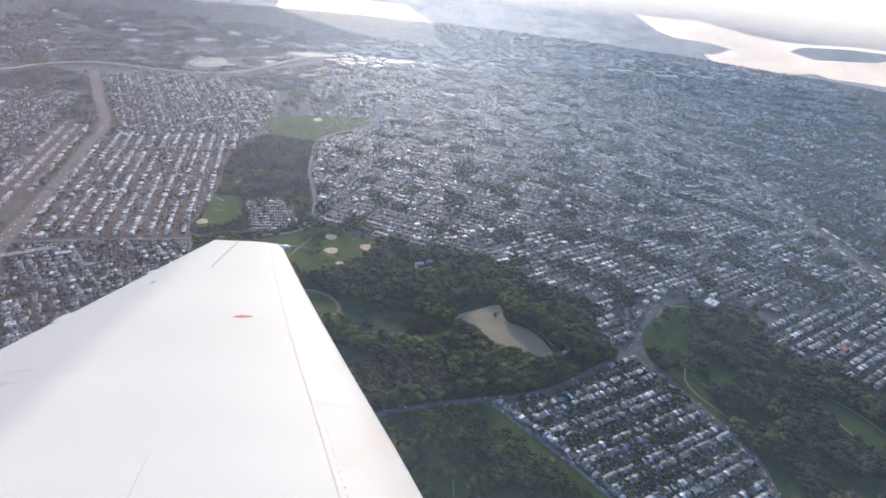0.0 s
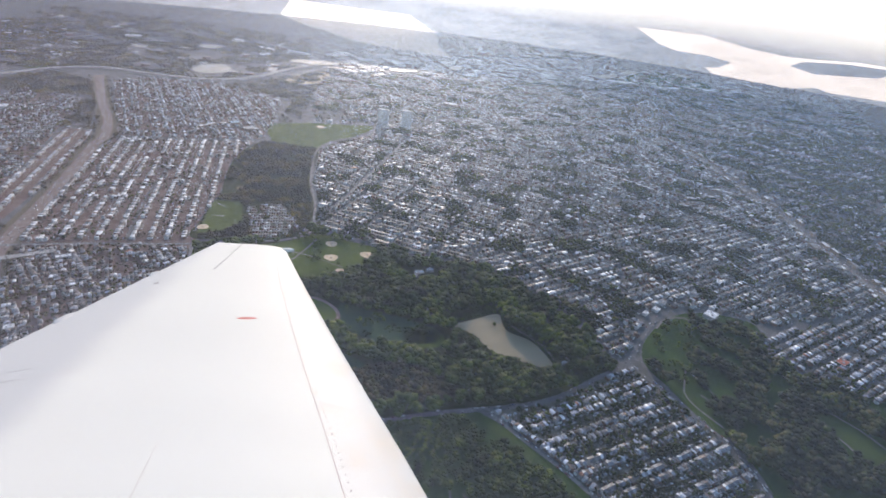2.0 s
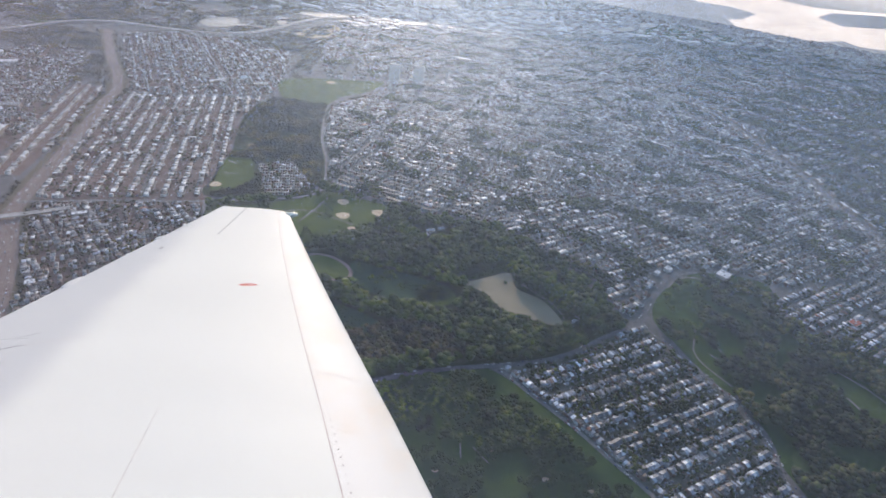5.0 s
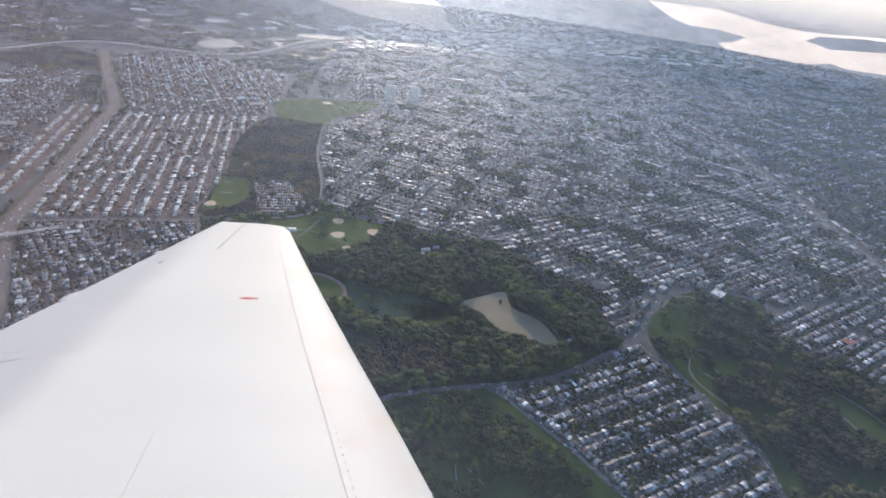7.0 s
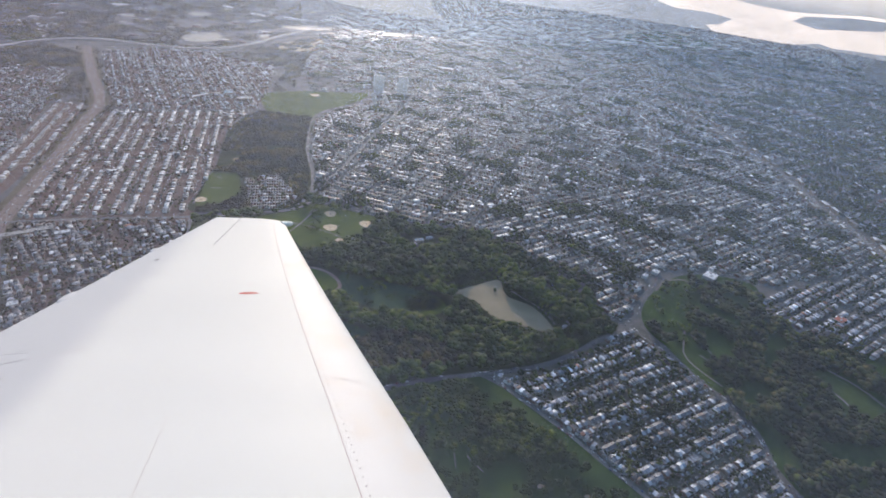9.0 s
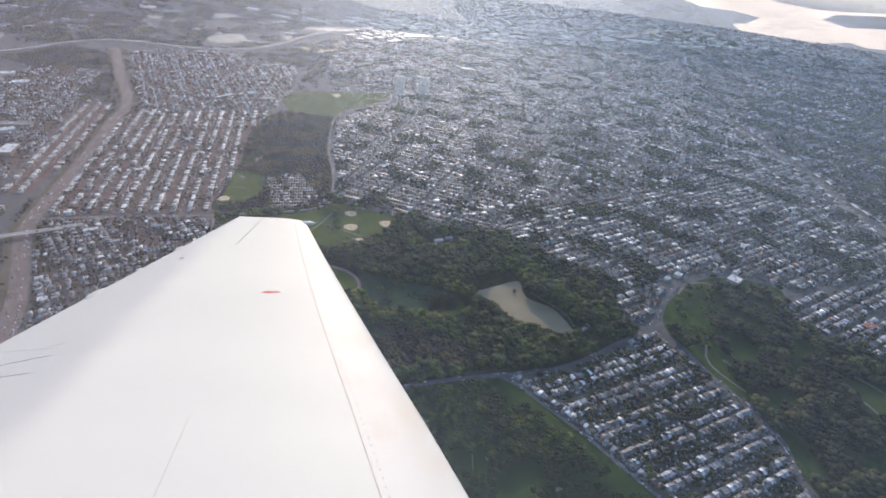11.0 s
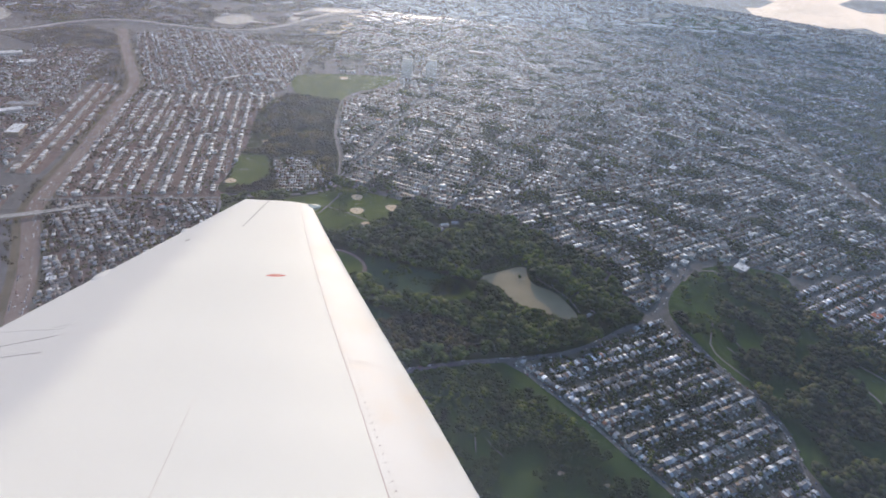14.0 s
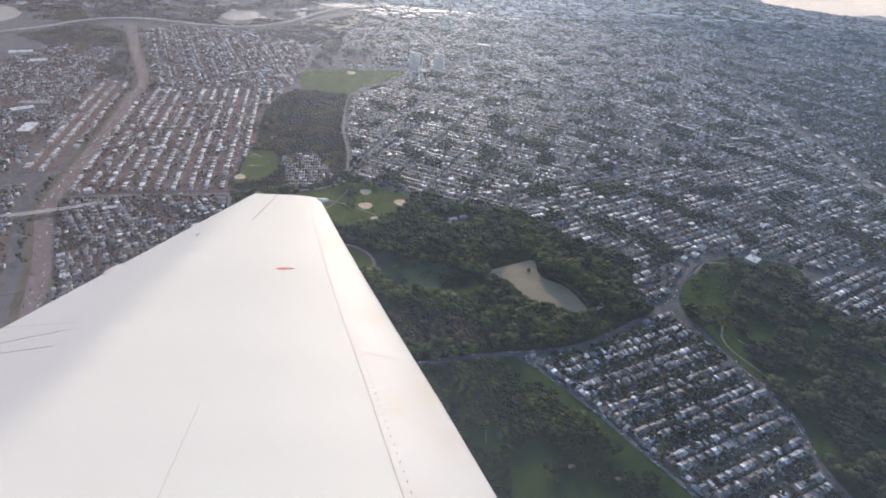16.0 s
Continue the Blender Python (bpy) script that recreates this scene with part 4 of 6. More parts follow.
town("corner_houses", lots(LEFT_TOP, LEFT_TURN - 90, 96.0, 6.0, 8.0, 120.0, rng, cross=40.0, keep=0.5, keep_out=(SMALL_BLOCK,), off=2.0, gaps=-0.08, patch=80.0), LEFT_TURN - 90, 6.0, 7.0, (5.0, 6.0), 0.97, rng, M_ROOF_WHITE, "short white-roofed rows along cross streets")
town("row_houses", lots(LEFT_LOW, 126.0, 38.0, 5.2, 8.4, 110.0, rng, cross=9.0, keep=0.85, gaps=0.05, patch=90.0), 126.0, 5.2, 8.4, (4.8, 6.0), 0.8, rng, M_ROOF_DULL, "rows of dull-roofed brick houses beside the freeway")
town("row_houses", lots(LEFT_LOW, 22.0, 34.0, 5.8, 8.0, 90.0, rng, cross=9.0, keep=0.55, patch=90.0), 22.0, 5.2, 8.0, (4.6, 6.4), 0.8, rng, M_ROOF_DULL, "mixed dull-roofed houses and workshops beside the freeway")
town("row_houses", lots(LEFT_FAR, 112.0, 38.0, 7.0, 7.6, 70.0, rng, cross=9.0, keep=0.72, gaps=0.2, patch=60.0), 112.0, 5.6, 7.4, (5.0, 6.0), 0.6, rng, M_ROOF, "rows of small grey and white-roofed houses")
town("row_houses", lots(LEFT_FAR, 22.0, 58.0, 7.0, 7.0, 90.0, rng, cross=22.0, keep=0.5, gaps=0.1), 22.0, 6.4, 7.0, (5.0, 6.0), 0.8, rng, M_ROOF_WHITE, "short white-roofed rows of houses along cross streets")
town("row_houses", lots(WEST_ROWS, 99.0, 56.0, 5.6, 8.0, 150.0, rng, cross=10.0, keep=0.9, even=True), 99.0, 5.4, 7.8, (5.0, 6.0), 0.9, rng, M_ROOF_WHITE, "rows of white flat-roofed houses beside the freeway")
town("row_houses", lots(LEFT_WEST, 8.0, 34.0, 6.0, 7.6, 110.0, rng, cross=12.0, keep=0.75, gaps=0.15, patch=80.0), 8.0, 5.6, 7.4, (4.8, 6.0), 0.8, rng, M_ROOF_DULL, "rows of dull-roofed houses beyond the freeway")
town("row_houses", lots(WEST_LOW, 14.0, 36.0, 5.8, 8.0, 110.0, rng, cross=11.0, keep=0.8, gaps=0.2, patch=70.0), 14.0, 5.4, 7.8, (4.8, 6.0), 0.8, rng, M_ROOF_DULL, "rows of dull-roofed brick houses beyond the freeway")
town("row_houses", lots(SMALL_BLOCK, 6.0, 26.0, 5.0, 7.0, 60.0, rng), 6.0, 5.0, 6.8, (4.6, 5.6), 0.8, rng, M_ROOF_DULL, "small block of grey-roofed houses beside a park")
town("far_houses", lots(FAR_TOWN, -30.0, 46.0, 10.0, 11.0, 120.0, rng, cross=14.0, keep=0.7, keep_out=FAR_PONDS, gaps=0.2, patch=140.0), -30.0, 9.0, 11.0, (5.0, 8.0), 0.7, rng, M_ROOF_SLATE, "hazy far quarter of the city with grey roofs", M_ROOF_SLATE)
town("hill_houses", lots(HILL, EAST_TURN, 46.0, 9.0, 9.0, 160.0, rng, cross=10.0, keep=0.6, split=3.0, gaps=0.15, patch=150.0), EAST_TURN, 7.0, 9.0, (5.0, 6.5), 0.3, rng, M_ROOF, "detached houses in rows on a leafy far hillside")


# ---- trees ----
def ico():
    bm = bmesh.new()
    bmesh.ops.create_icosphere(bm, subdivisions=1, radius=1.0)
    v = np.array([q.co[:] for q in bm.verts])
    f = np.array([[q.index for q in g.verts] for g in bm.faces])
    bm.free()
    return v, f


ICO_V, ICO_F = ico()


def crown_template(rng, clumps, flat=0.72):
    """A crown of jagged clumps round a stem, about 1 m across and 1 m high."""
    vs, fs = [], []
    for k in range(clumps):
        a, r, h = rng.uniform(0, math.tau), math.sqrt(rng.random()) * 0.36, rng.uniform(0.38, 0.86)
        r *= 1.15 - 0.8 * abs(h - 0.55)
        size = rng.uniform(0.15, 0.27) * (1.25 if clumps < 6 else 1.0)
        v = ICO_V * rng.uniform(0.7, 1.3, (len(ICO_V), 1)) * size * (1, 1, flat)
        vs.append(v + (r * math.cos(a), r * math.sin(a), h))
        fs.append(ICO_F + 12 * k)
    return np.concatenate(vs), np.concatenate(fs)


STEM_V = np.array([(math.cos(k * math.tau / 5) * r, math.sin(k * math.tau / 5) * r, z) for z, r in ((0.0, 0.05), (0.5, 0.028)) for k in range(5)])
STEM_F = np.array([(k, (k + 1) % 5, 5 + (k + 1) % 5, 5 + k) for k in range(5)])


def scatter(outline, spacing, rng, keep_out=(), patchy=0.0, patch=60.0, margin=3.0):
    p = np.array(outline)
    x, y = np.meshgrid(np.arange(p[:, 0].min(), p[:, 0].max(), spacing), np.arange(p[:, 1].min(), p[:, 1].max(), spacing))
    x, y = x.ravel() + rng.uniform(-0.45, 0.45, x.size) * spacing, y.ravel() + rng.uniform(-0.45, 0.45, x.size) * spacing
    ok = inside(x, y, list(outline)) & clear_of_roads(x, y, margin)
    for hole in keep_out:
        ok &= ~inside(x, y, list(hole))
    x, y = x[ok], y[ok]
    if patchy:
        w = np.array([noise.noise(Vector((a / patch, b / patch, 3.0))) for a, b in zip(x, y)])
        x, y = x[w > patchy], y[w > patchy]
    return x, y


def wood(name, places, size, rng, clumps, label, stems=True, mat=None):
    x, y = places
    if not len(x):
        return
    root = thing(name, label=label, category="trees", kind="stuff")
    vs, fs, base = [], [], 0
    kinds = rng.integers(0, 6, len(x))
    wide = rng.uniform(size[0], size[1], len(x))
    # stands of older, taller trees
    wide *= np.array([1.0 + 0.45 * noise.noise(Vector((a / 55, b / 55, 11.0))) for a, b in zip(x, y)])
    pos = np.stack([x, y, np.zeros(len(x))], -1)
    dims = np.stack([wide, wide, wide * rng.uniform(0.65, 1.1, len(x))], -1)
    for k in range(6):
        m = kinds == k
        if m.any():
            tv, tf = crown_template(rng, clumps)
            v, f = spread(tv, tf, pos[m], dims[m], rng.uniform(0, math.tau, m.sum()))
            vs.append(v)
            fs.append(f + base)
            base += len(v)
    tagged(bulk("crowns", np.concatenate(vs), np.concatenate(fs), mat or M_CROWN, root), kind="stuff")
    if stems:
        v, f = spread(STEM_V, STEM_F, pos, dims, np.zeros(len(x)))
        tagged(bulk("stems", v, f, M_BARK, root), kind="stuff")


gx0, gy0 = rng.uniform(-200, 1050, 1300), rng.uniform(1000, 2350, 1300)
ok = (inside(gx0, gy0, PARK_TOWN) | inside(gx0, gy0, EAST_TOWN) | inside(gx0, gy0, FAR_GRID)) & clear_of_roads(gx0, gy0, 9.0)
ok &= rng.random(1300) < 0.24
town("larger_buildings", (gx0[ok], gy0[ok]), 26.0, 13.0, 9.0, (6.0, 8.5), 0.9, rng, M_ROOF_WHITE, "scattered larger flat-roofed buildings among houses")
wood("park_trees", scatter(PARK, 10.5, rng, (FIELDS, [(x, y + 2) for x, y in grown(POND, 1.48)], [(x, y - 8) for x, y in grown(WETLAND, 1.25)], [(x, y - 8) for x, y in grown(CLEARING, 1.5)], BATHS, grown(MEADOW, 1.1), grown(TRACK, 1.05), BROWN_WOOD)), (9.0, 24.0), rng, 17, "dense dark green broadleaf trees of a city park")
wood("park_trees", scatter(FIELDS, 10.0, rng, (TRACK,), patchy=0.2, patch=38.0), (5.0, 9.0), rng, 8, "scattered green trees on a park lawn")
wood("creek_trees", scatter(STRIP, 6.2, rng, (LINED_FIELD, SMALL_BLOCK, STRIP_FIELD), patchy=-0.35, patch=70.0), (6.0, 9.0), rng, 7, "dark green trees along a creek", True, M_CROWN_BARE)
wood("park_trees", scatter(BROWN_WOOD, 9.5, rng), (9.0, 18.0), rng, 14, "brownish budding trees at the edge of a park", True, M_CROWN_BARE)
wood("pond_bushes", scatter([(x, y + 2) for x, y in grown(POND, 1.5)], 5.5, rng, ([(x, y + 1) for x, y in grown(POND, 1.03)],)), (2.8, 5.6), rng, 8, "low green trees and bushes round a pond")
wood("wetland_trees", scatter(WETLAND, 6.0, rng, patchy=0.06, patch=22.0), (2.5, 6.5), rng, 6, "low green trees in a wetland")
wood("clearing_bushes", scatter(MEADOW, 5.5, rng, patchy=-0.05, patch=22.0), (2.5, 5.0), rng, 6, "low green bushes in a clearing")
wood("clearing_bushes", scatter(CLEARING, 6.0, rng, patchy=0.05, patch=22.0), (2.5, 5.0), rng, 6, "low green bushes in a clearing")
wood("cemetery_trees", scatter(CEMETERY, 9.0, rng, (ROWS_EAST, STORE, PARK_GRASS, PARK_SLOPE, [(362, 765), (410, 846), (480, 889), (499, 841), (445, 790), (414, 716), (384, 692)]), patchy=-0.14, patch=48.0), (8.0, 20.0), rng, 14, "dark green trees of a wooded park", True, M_CROWN_STREET)
wood("garden_trees", scatter(ROWS_EAST, 8.0, rng, patchy=-0.2, patch=24.0), (4.5, 8.5), rng, 6, "green garden trees between terraced houses", True, M_CROWN_STREET)
wood("cemetery_trees", scatter([(362, 765), (410, 846), (480, 889), (499, 841), (445, 790), (414, 716), (384, 692)], 8.0, rng, patchy=0.08, patch=24.0), (5.0, 9.0), rng, 10, "scattered trees on a green park slope")
wood("garden_trees", scatter(TRIANGLE, 7.8, rng, patchy=-0.2, patch=26.0), (4.5, 10.0), rng, 8, "green garden trees between terraced houses", True, M_CROWN_STREET)
wood("street_trees", scatter(PARK_TOWN, 15.0, rng, (STORE, SHOPS)), (4.5, 8.0), rng, 4, "green street and garden trees among houses", False, M_CROWN_STREET)
wood("street_trees", scatter(FAR_GRID, 20.0, rng), (5.0, 8.5), rng, 4, "hazy street and garden trees among houses", False, M_CROWN_STREET)
wood("street_trees", scatter(EAST_TOWN, 15.0, rng, (STORE, SHOPS)), (4.5, 8.0), rng, 4, "green street and garden trees among houses", False, M_CROWN_STREET)
wood("tree_clumps", scatter(PARK_TOWN, 8.0, rng, (STORE, SHOPS), patchy=0.15, patch=75.0), (6.0, 12.0), rng, 5, "clumps of dark green trees among houses", False, M_CROWN_STREET)
wood("tree_clumps", scatter(FAR_GRID, 9.0, rng, patchy=0.18, patch=80.0), (7.0, 13.0), rng, 4, "hazy clumps of dark green trees among houses", False, M_CROWN_STREET)
wood("tree_clumps", scatter(EAST_TOWN, 8.0, rng, (STORE, SHOPS), patchy=0.15, patch=85.0), (6.0, 12.0), rng, 5, "clumps of dark green trees among houses", False, M_CROWN_STREET)
wood("tree_clumps", scatter(FAR_TOWN, 11.5, rng, FAR_PONDS, patchy=0.12, patch=110.0), (7.0, 13.0), rng, 4, "hazy clumps of dark trees in the far city", False, M_CROWN_STREET)
wood("street_trees", scatter(LEFT, 11.0, rng, (SMALL_BLOCK,), patchy=-0.05, patch=40.0), (4.0, 7.0), rng, 4, "green street trees among row houses", False, M_CROWN_STREET)
wood("street_trees", scatter(LEFT_LOW, 11.0, rng, patchy=0.0, patch=30.0), (4.0, 7.5), rng, 5, "brownish street trees among row houses", False, M_CROWN_BARE)
wood("street_trees", scatter(SMALL_BLOCK, 9.0, rng), (4.0, 6.5), rng, 5, "brownish street trees in a small block", False, M_CROWN_BARE)
wood("street_trees", scatter(WEST_LOW, 12.0, rng, patchy=-0.1, patch=50.0), (4.5, 8.0), rng, 4, "brownish street trees beyond the freeway", False, M_CROWN_BARE)
wood("street_trees", scatter(LEFT_WEST, 14.0, rng), (4.5, 8.0), rng, 4, "green street trees beside the freeway", False, M_CROWN_STREET)
wood("street_trees", scatter(LEFT_FAR, 17.0, rng), (4.5, 7.5), rng, 4, "green street trees among row houses", False, M_CROWN_STREET)
wood("far_trees", scatter(FAR_TOWN, 24.0, rng, FAR_PONDS), (6.0, 10.0), rng, 4, "hazy dark green trees of the far city", False, M_CROWN_STREET)
wood("hill_trees", scatter(HILL, 11.0, rng, patchy=-0.25, patch=120.0), (8.0, 13.0), rng, 4, "dark green trees on a leafy far hillside", False, M_CROWN_STREET)
RIVER_WOOD = [(-1781, 2320), (-1296, 2340), (-947, 2447), (-671, 2413), (-529, 2539), (-370, 3000), (-457, 3814), (-1965, 4041)]
wood("riverside_trees", scatter(RIVER_WOOD, 13.0, rng, FAR_PONDS, patchy=-0.15, patch=150.0, margin=14.0), (9.0, 14.0), rng, 4, "dark green riverside trees beyond the viaduct", False, M_CROWN_BARE)
GAP = [(-356, 2217), (-364, 1874), (-299, 1952), (-295, 2251), (-279, 2804), (-412, 2660), (-540, 2445), (-674, 2330)]
wood("creek_trees", scatter(GAP, 9.0, rng, patchy=-0.2, patch=60.0), (7.0, 11.0), rng, 4, "dark green trees between far streets", False, M_CROWN_BARE)
FAR_BAND = [(-285, 2855), (212, 2931), (1007, 3129), (2083, 3455), (2801, 3145), (3528, 3755), (2722, 4475), (2028, 4596), (892, 3892), (450, 3619), (-51, 3824)]
wood("far_trees", scatter(FAR_BAND, 38.0, rng, FAR_PONDS + [FAR_MEADOW], patchy=-0.05, patch=200.0), (6.0, 11.0), rng, 4, "hazy dark green trees near a far river", False, M_CROWN_STREET)
town("far_houses", lots(FAR_BAND, -30.0, 52.0, 16.0, 12.0, 140.0, rng, cross=20.0, keep=0.6, keep_out=FAR_PONDS + [FAR_MEADOW]), -30.0, 16.0, 12.0, (5.0, 9.0), 0.9, rng, M_ROOF_WHITE, "hazy far quarter with pale roofs near a river")
FAR_SHORE = [(497, 3744), (911, 3999), (2041, 4653), (2605, 4628), (2927, 4807), (3147, 5082), (606, 5847), (436, 4736), (517, 4200)]
wood("far_trees", scatter(FAR_SHORE, 34.0, rng, FAR_PONDS, patchy=-0.1, patch=200.0), (9.0, 16.0), rng, 4, "hazy dark trees behind a far river", False, M_CROWN_STREET)
town("far_houses", lots(FAR_SHORE, 20.0, 60.0, 18.0, 13.0, 160.0, rng, cross=20.0, keep=0.5), 20.0, 18.0, 13.0, (5.0, 9.0), 0.9, rng, M_ROOF_WHITE, "hazy far quarter with pale roofs behind a river")
VERGE = [(-1056, 2243), (-950, 2036), (-1155, 1985), (-1334, 2101), (-1201, 2320)]
wood("verge_trees", scatter(VERGE, 8.0, rng), (7.0, 10.0), rng, 4, "dark green trees beside the viaduct", False, M_CROWN_BARE)

line = smooth_line(FREEWAY, 7.0)
bx, by = [], []
for q, r in zip(line, line[1:]):
    d = (r - q).normalized()
    for sgn in (-1, 1):
        if noise.noise(Vector((q.x / 60, q.y / 60, sgn * 5.0))) > -0.15:
            k = sgn * rng.uniform(19, 34)
            bx.append(q.x + d.y * k)
            by.append(q.y - d.x * k)
wood("verge_trees", (np.array(bx), np.array(by)), (4.5, 9.0), rng, 6, "brownish trees and scrub on a freeway verge", True, M_CROWN_BARE)

FREEWAY_SLOPE = [(-905, 1690), (-975, 1990), (-930, 1985), (-850, 1760), (-805, 1690)]
wood("verge_trees", scatter(FREEWAY_SLOPE, 8.0, rng, patchy=-0.2, patch=40.0), (5.0, 9.0), rng, 6, "brownish scrub on a slope beside a freeway", True, M_CROWN_BARE)

# ---- near trees, one by one ----
def tree_mesh(rng, name):
    """Trunk with limbs, and a crown of jagged leaf clumps."""
    root = thing(name, label="dark green broadleaf tree on golf course turf", category="tree", group="golf course trees")
    bm = bmesh.new()
    ends = []
    for k in range(6):
        a = k * math.tau / 6 + rng.uniform(-0.4, 0.4)
        tip = Vector((math.cos(a) * rng.uniform(1.6, 3.0), math.sin(a) * rng.uniform(1.6, 3.0), rng.uniform(4.2, 6.6)))
        ends.append(tip)
        start = Vector((0, 0, rng.uniform(2.0, 3.2)))
        m = Matrix.Translation((start + tip) / 2) @ (tip - start).to_track_quat("Z", "Y").to_matrix().to_4x4()
        bmesh.ops.create_cone(bm, segments=6, radius1=0.16, radius2=0.05, depth=(tip - start).length, matrix=m)
    bmesh.ops.create_cone(bm, segments=9, radius1=0.42, radius2=0.16, depth=5.2, matrix=Matrix.Translation((0, 0, 2.6)))
    part("trunk", bm, M_BARK, root)
    vs, fs = [], []
    for k in range(46):
        if k < 12:
            c = ends[k % 6] + Vector(rng.normal(0, 0.5, 3))
        else:
            a, h = rng.uniform(0, math.tau), rng.uniform(2.6, 8.6)
            r = 3.5 * math.sqrt(rng.random()) * (1.12 - 0.75 * abs(h - 5.2) / 3.6)
            c = Vector((math.cos(a) * r, math.sin(a) * r, h))
        v = ICO_V * rng.uniform(0.62, 1.35, (12, 1)) * rng.uniform(0.7, 1.35) * (1, 1, 0.75)
        vs.append(v + np.array(c))
        fs.append(ICO_F + 12 * k)
    bulk("crown", np.concatenate(vs), np.concatenate(fs), M_CROWN_ONE, root)
    return root


NEAR_WOOD = [(-73, 635), (-6, 646), (50, 646), (64, 621), (86, 599), (110, 592), (136, 557), (167, 525), (170, 495), (122, 507), (90, 534), (64, 542), (17, 534), (-20, 543), (-109, 571)]
FRONT_WOOD = [(-142, 591), (-109, 571), (-20, 543), (17, 534), (64, 542), (90, 534), (122, 507), (170, 495), (197, 498), (251, 429), (204, 384), (-130, 439), (-161, 522)]
g0, g1 = scatter(NEAR_WOOD, 8.6, rng, margin=3.0)
f0, f1 = scatter(FRONT_WOOD, 8.8, rng, patchy=-0.04, patch=40.0, margin=4.0)
gx, gy = np.concatenate([g0, f0]), np.concatenate([g1, f1])
order = np.argsort(gy)[:300]
rest = np.argsort(gy)[300:]
wood("golf_trees", (gx[rest], gy[rest]), (7.0, 12.0), rng, 12, "dark green trees between golf fairways")
kinds = [tree_mesh(rng, "tree") for _ in range(6)]
for i, k in enumerate(order):
    s = rng.uniform(0.8, 1.35)
    m = Matrix.LocRotScale((gx[k], gy[k], 0.25), Euler((0, 0, rng.uniform(0, math.tau))), None)
    if i < 6:
        kinds[i].matrix_world = m
        kinds[i].scale = (s, s, s * rng.uniform(0.9, 1.15))
    else:
        ob = copy_thing(kinds[i % 6], m)
        ob.scale = (s, s, s * rng.uniform(0.9, 1.15))


# ---- near houses, one by one ----
def house_mesh(rng, gabled, wide=4.6, deep=7.8, tall=5.2):
    root = thing("terraced_house", label="small grey-roofed terraced house with a back yard" if gabled else "small flat-roofed terraced house with a back yard",
                 category="house", group="terraced houses beside the golf course")
    bm = bmesh.new()
    bmesh.ops.create_cube(bm, size=1.0, matrix=Matrix.Translation((0, 0, tall / 2)) @ Matrix.Diagonal((wide * 0.97, deep, tall, 1)))
    bmesh.ops.create_cube(bm, size=1.0, matrix=Matrix.Translation((-wide * 0.12, deep * 0.5 + 0.9, tall * 0.28)) @ Matrix.Diagonal((wide * 0.7, 1.8, tall * 0.56, 1)))
    part("wall", bm, M_WALL_ONE, root)
    bm = bmesh.new()
    if gabled:
        r = 1.6
        prof = [(-deep * 0.56, -0.1), (0, r), (deep * 0.56, -0.1), (deep * 0.56, -0.28), (0, r - 0.2), (-deep * 0.56, -0.28)]
        for x in (-wide * 0.52, wide * 0.52):
            ring = [bm.verts.new((x, y, tall + z)) for y, z in prof]
        v = bm.verts[:]
        for i in range(6):
            bm.faces.new((v[i], v[(i + 1) % 6], v[6 + (i + 1) % 6], v[6 + i]))
        bm.faces.new(v[:6])
        bm.faces.new(v[6:])
        bmesh.ops.recalc_face_normals(bm, faces=bm.faces[:])
        roof = part("roof", bm, M_ROOF_ONE, root)
        bm = bmesh.new()
        for x in (-wide * 0.48, wide * 0.48):
            bm.faces.new([bm.verts.new((x, y, tall + z)) for y, z in ((-deep * 0.5, 0), (deep * 0.5, 0), (0, 1.35))])
        part("gable", bm, M_WALL_ONE, root)
    else:
        bmesh.ops.create_cube(bm, size=1.0, matrix=Matrix.Translation((0, 0, tall + 0.1)) @ Matrix.Diagonal((wide, deep * 1.04, 0.2, 1)))
        roof = part("roof", bm, M_ROOF_ONE, root)
        bm = bmesh.new()
        for x, y, a, c in ((0, deep * 0.51, wide, 0.2), (0, -deep * 0.51, wide, 0.2), (wide * 0.48, 0, 0.2, deep), (-wide * 0.48, 0, 0.2, deep)):
            bmesh.ops.create_cube(bm, size=1.0, matrix=Matrix.Translation((x, y, tall + 0.35)) @ Matrix.Diagonal((a, c, 0.32, 1)))
        part("parapet", bm, M_WALL_ONE, root)
    bm = bmesh.new()
    bmesh.ops.create_cube(bm, size=1.0, matrix=Matrix.Translation((wide * 0.36, deep * 0.22, tall + 1.0)) @ Matrix.Diagonal((0.5, 0.7, 1.6, 1)))
    part("chimney", bm, M_WALL_ONE, roof)
    bm = bmesh.new()
    bmesh.ops.create_cube(bm, size=1.0, matrix=Matrix.Translation((0, -deep * 0.5 - 0.7, tall * 0.48)) @ Matrix.Diagonal((wide * 0.9, 1.5, 0.14, 1)))
    part("porch_roof", bm, M_ROOF_ONE, root)
    for x in (-1, 1):
        for z in (0.28, 0.74):
            bm = bmesh.new()
            bmesh.ops.create_cube(bm, size=1.0, matrix=Matrix.Translation((x * wide * 0.24, -deep * 0.5 - 0.01, tall * z)) @ Matrix.Diagonal((0.8, 0.06, 1.1, 1)))
            part("window", bm, M_GLASS_DARK, root)
    return root


house_kinds = [house_mesh(rng, g, tall=t) for g, t in ((True, 4.8), (False, 5.4), (True, 5.6), (False, 5.0), (True, 5.2))]
used = [False] * 5
for i in near:
    k = int(rng.integers(0, 5))
    m = pose(tri_x[i], tri_y[i], 0, 0, 0, TRI_TURN + (180 if i % 2 else 0))
    if used[k]:
        copy_thing(house_kinds[k], m)
    else:
        house_kinds[k].matrix_world, used[k] = m, True

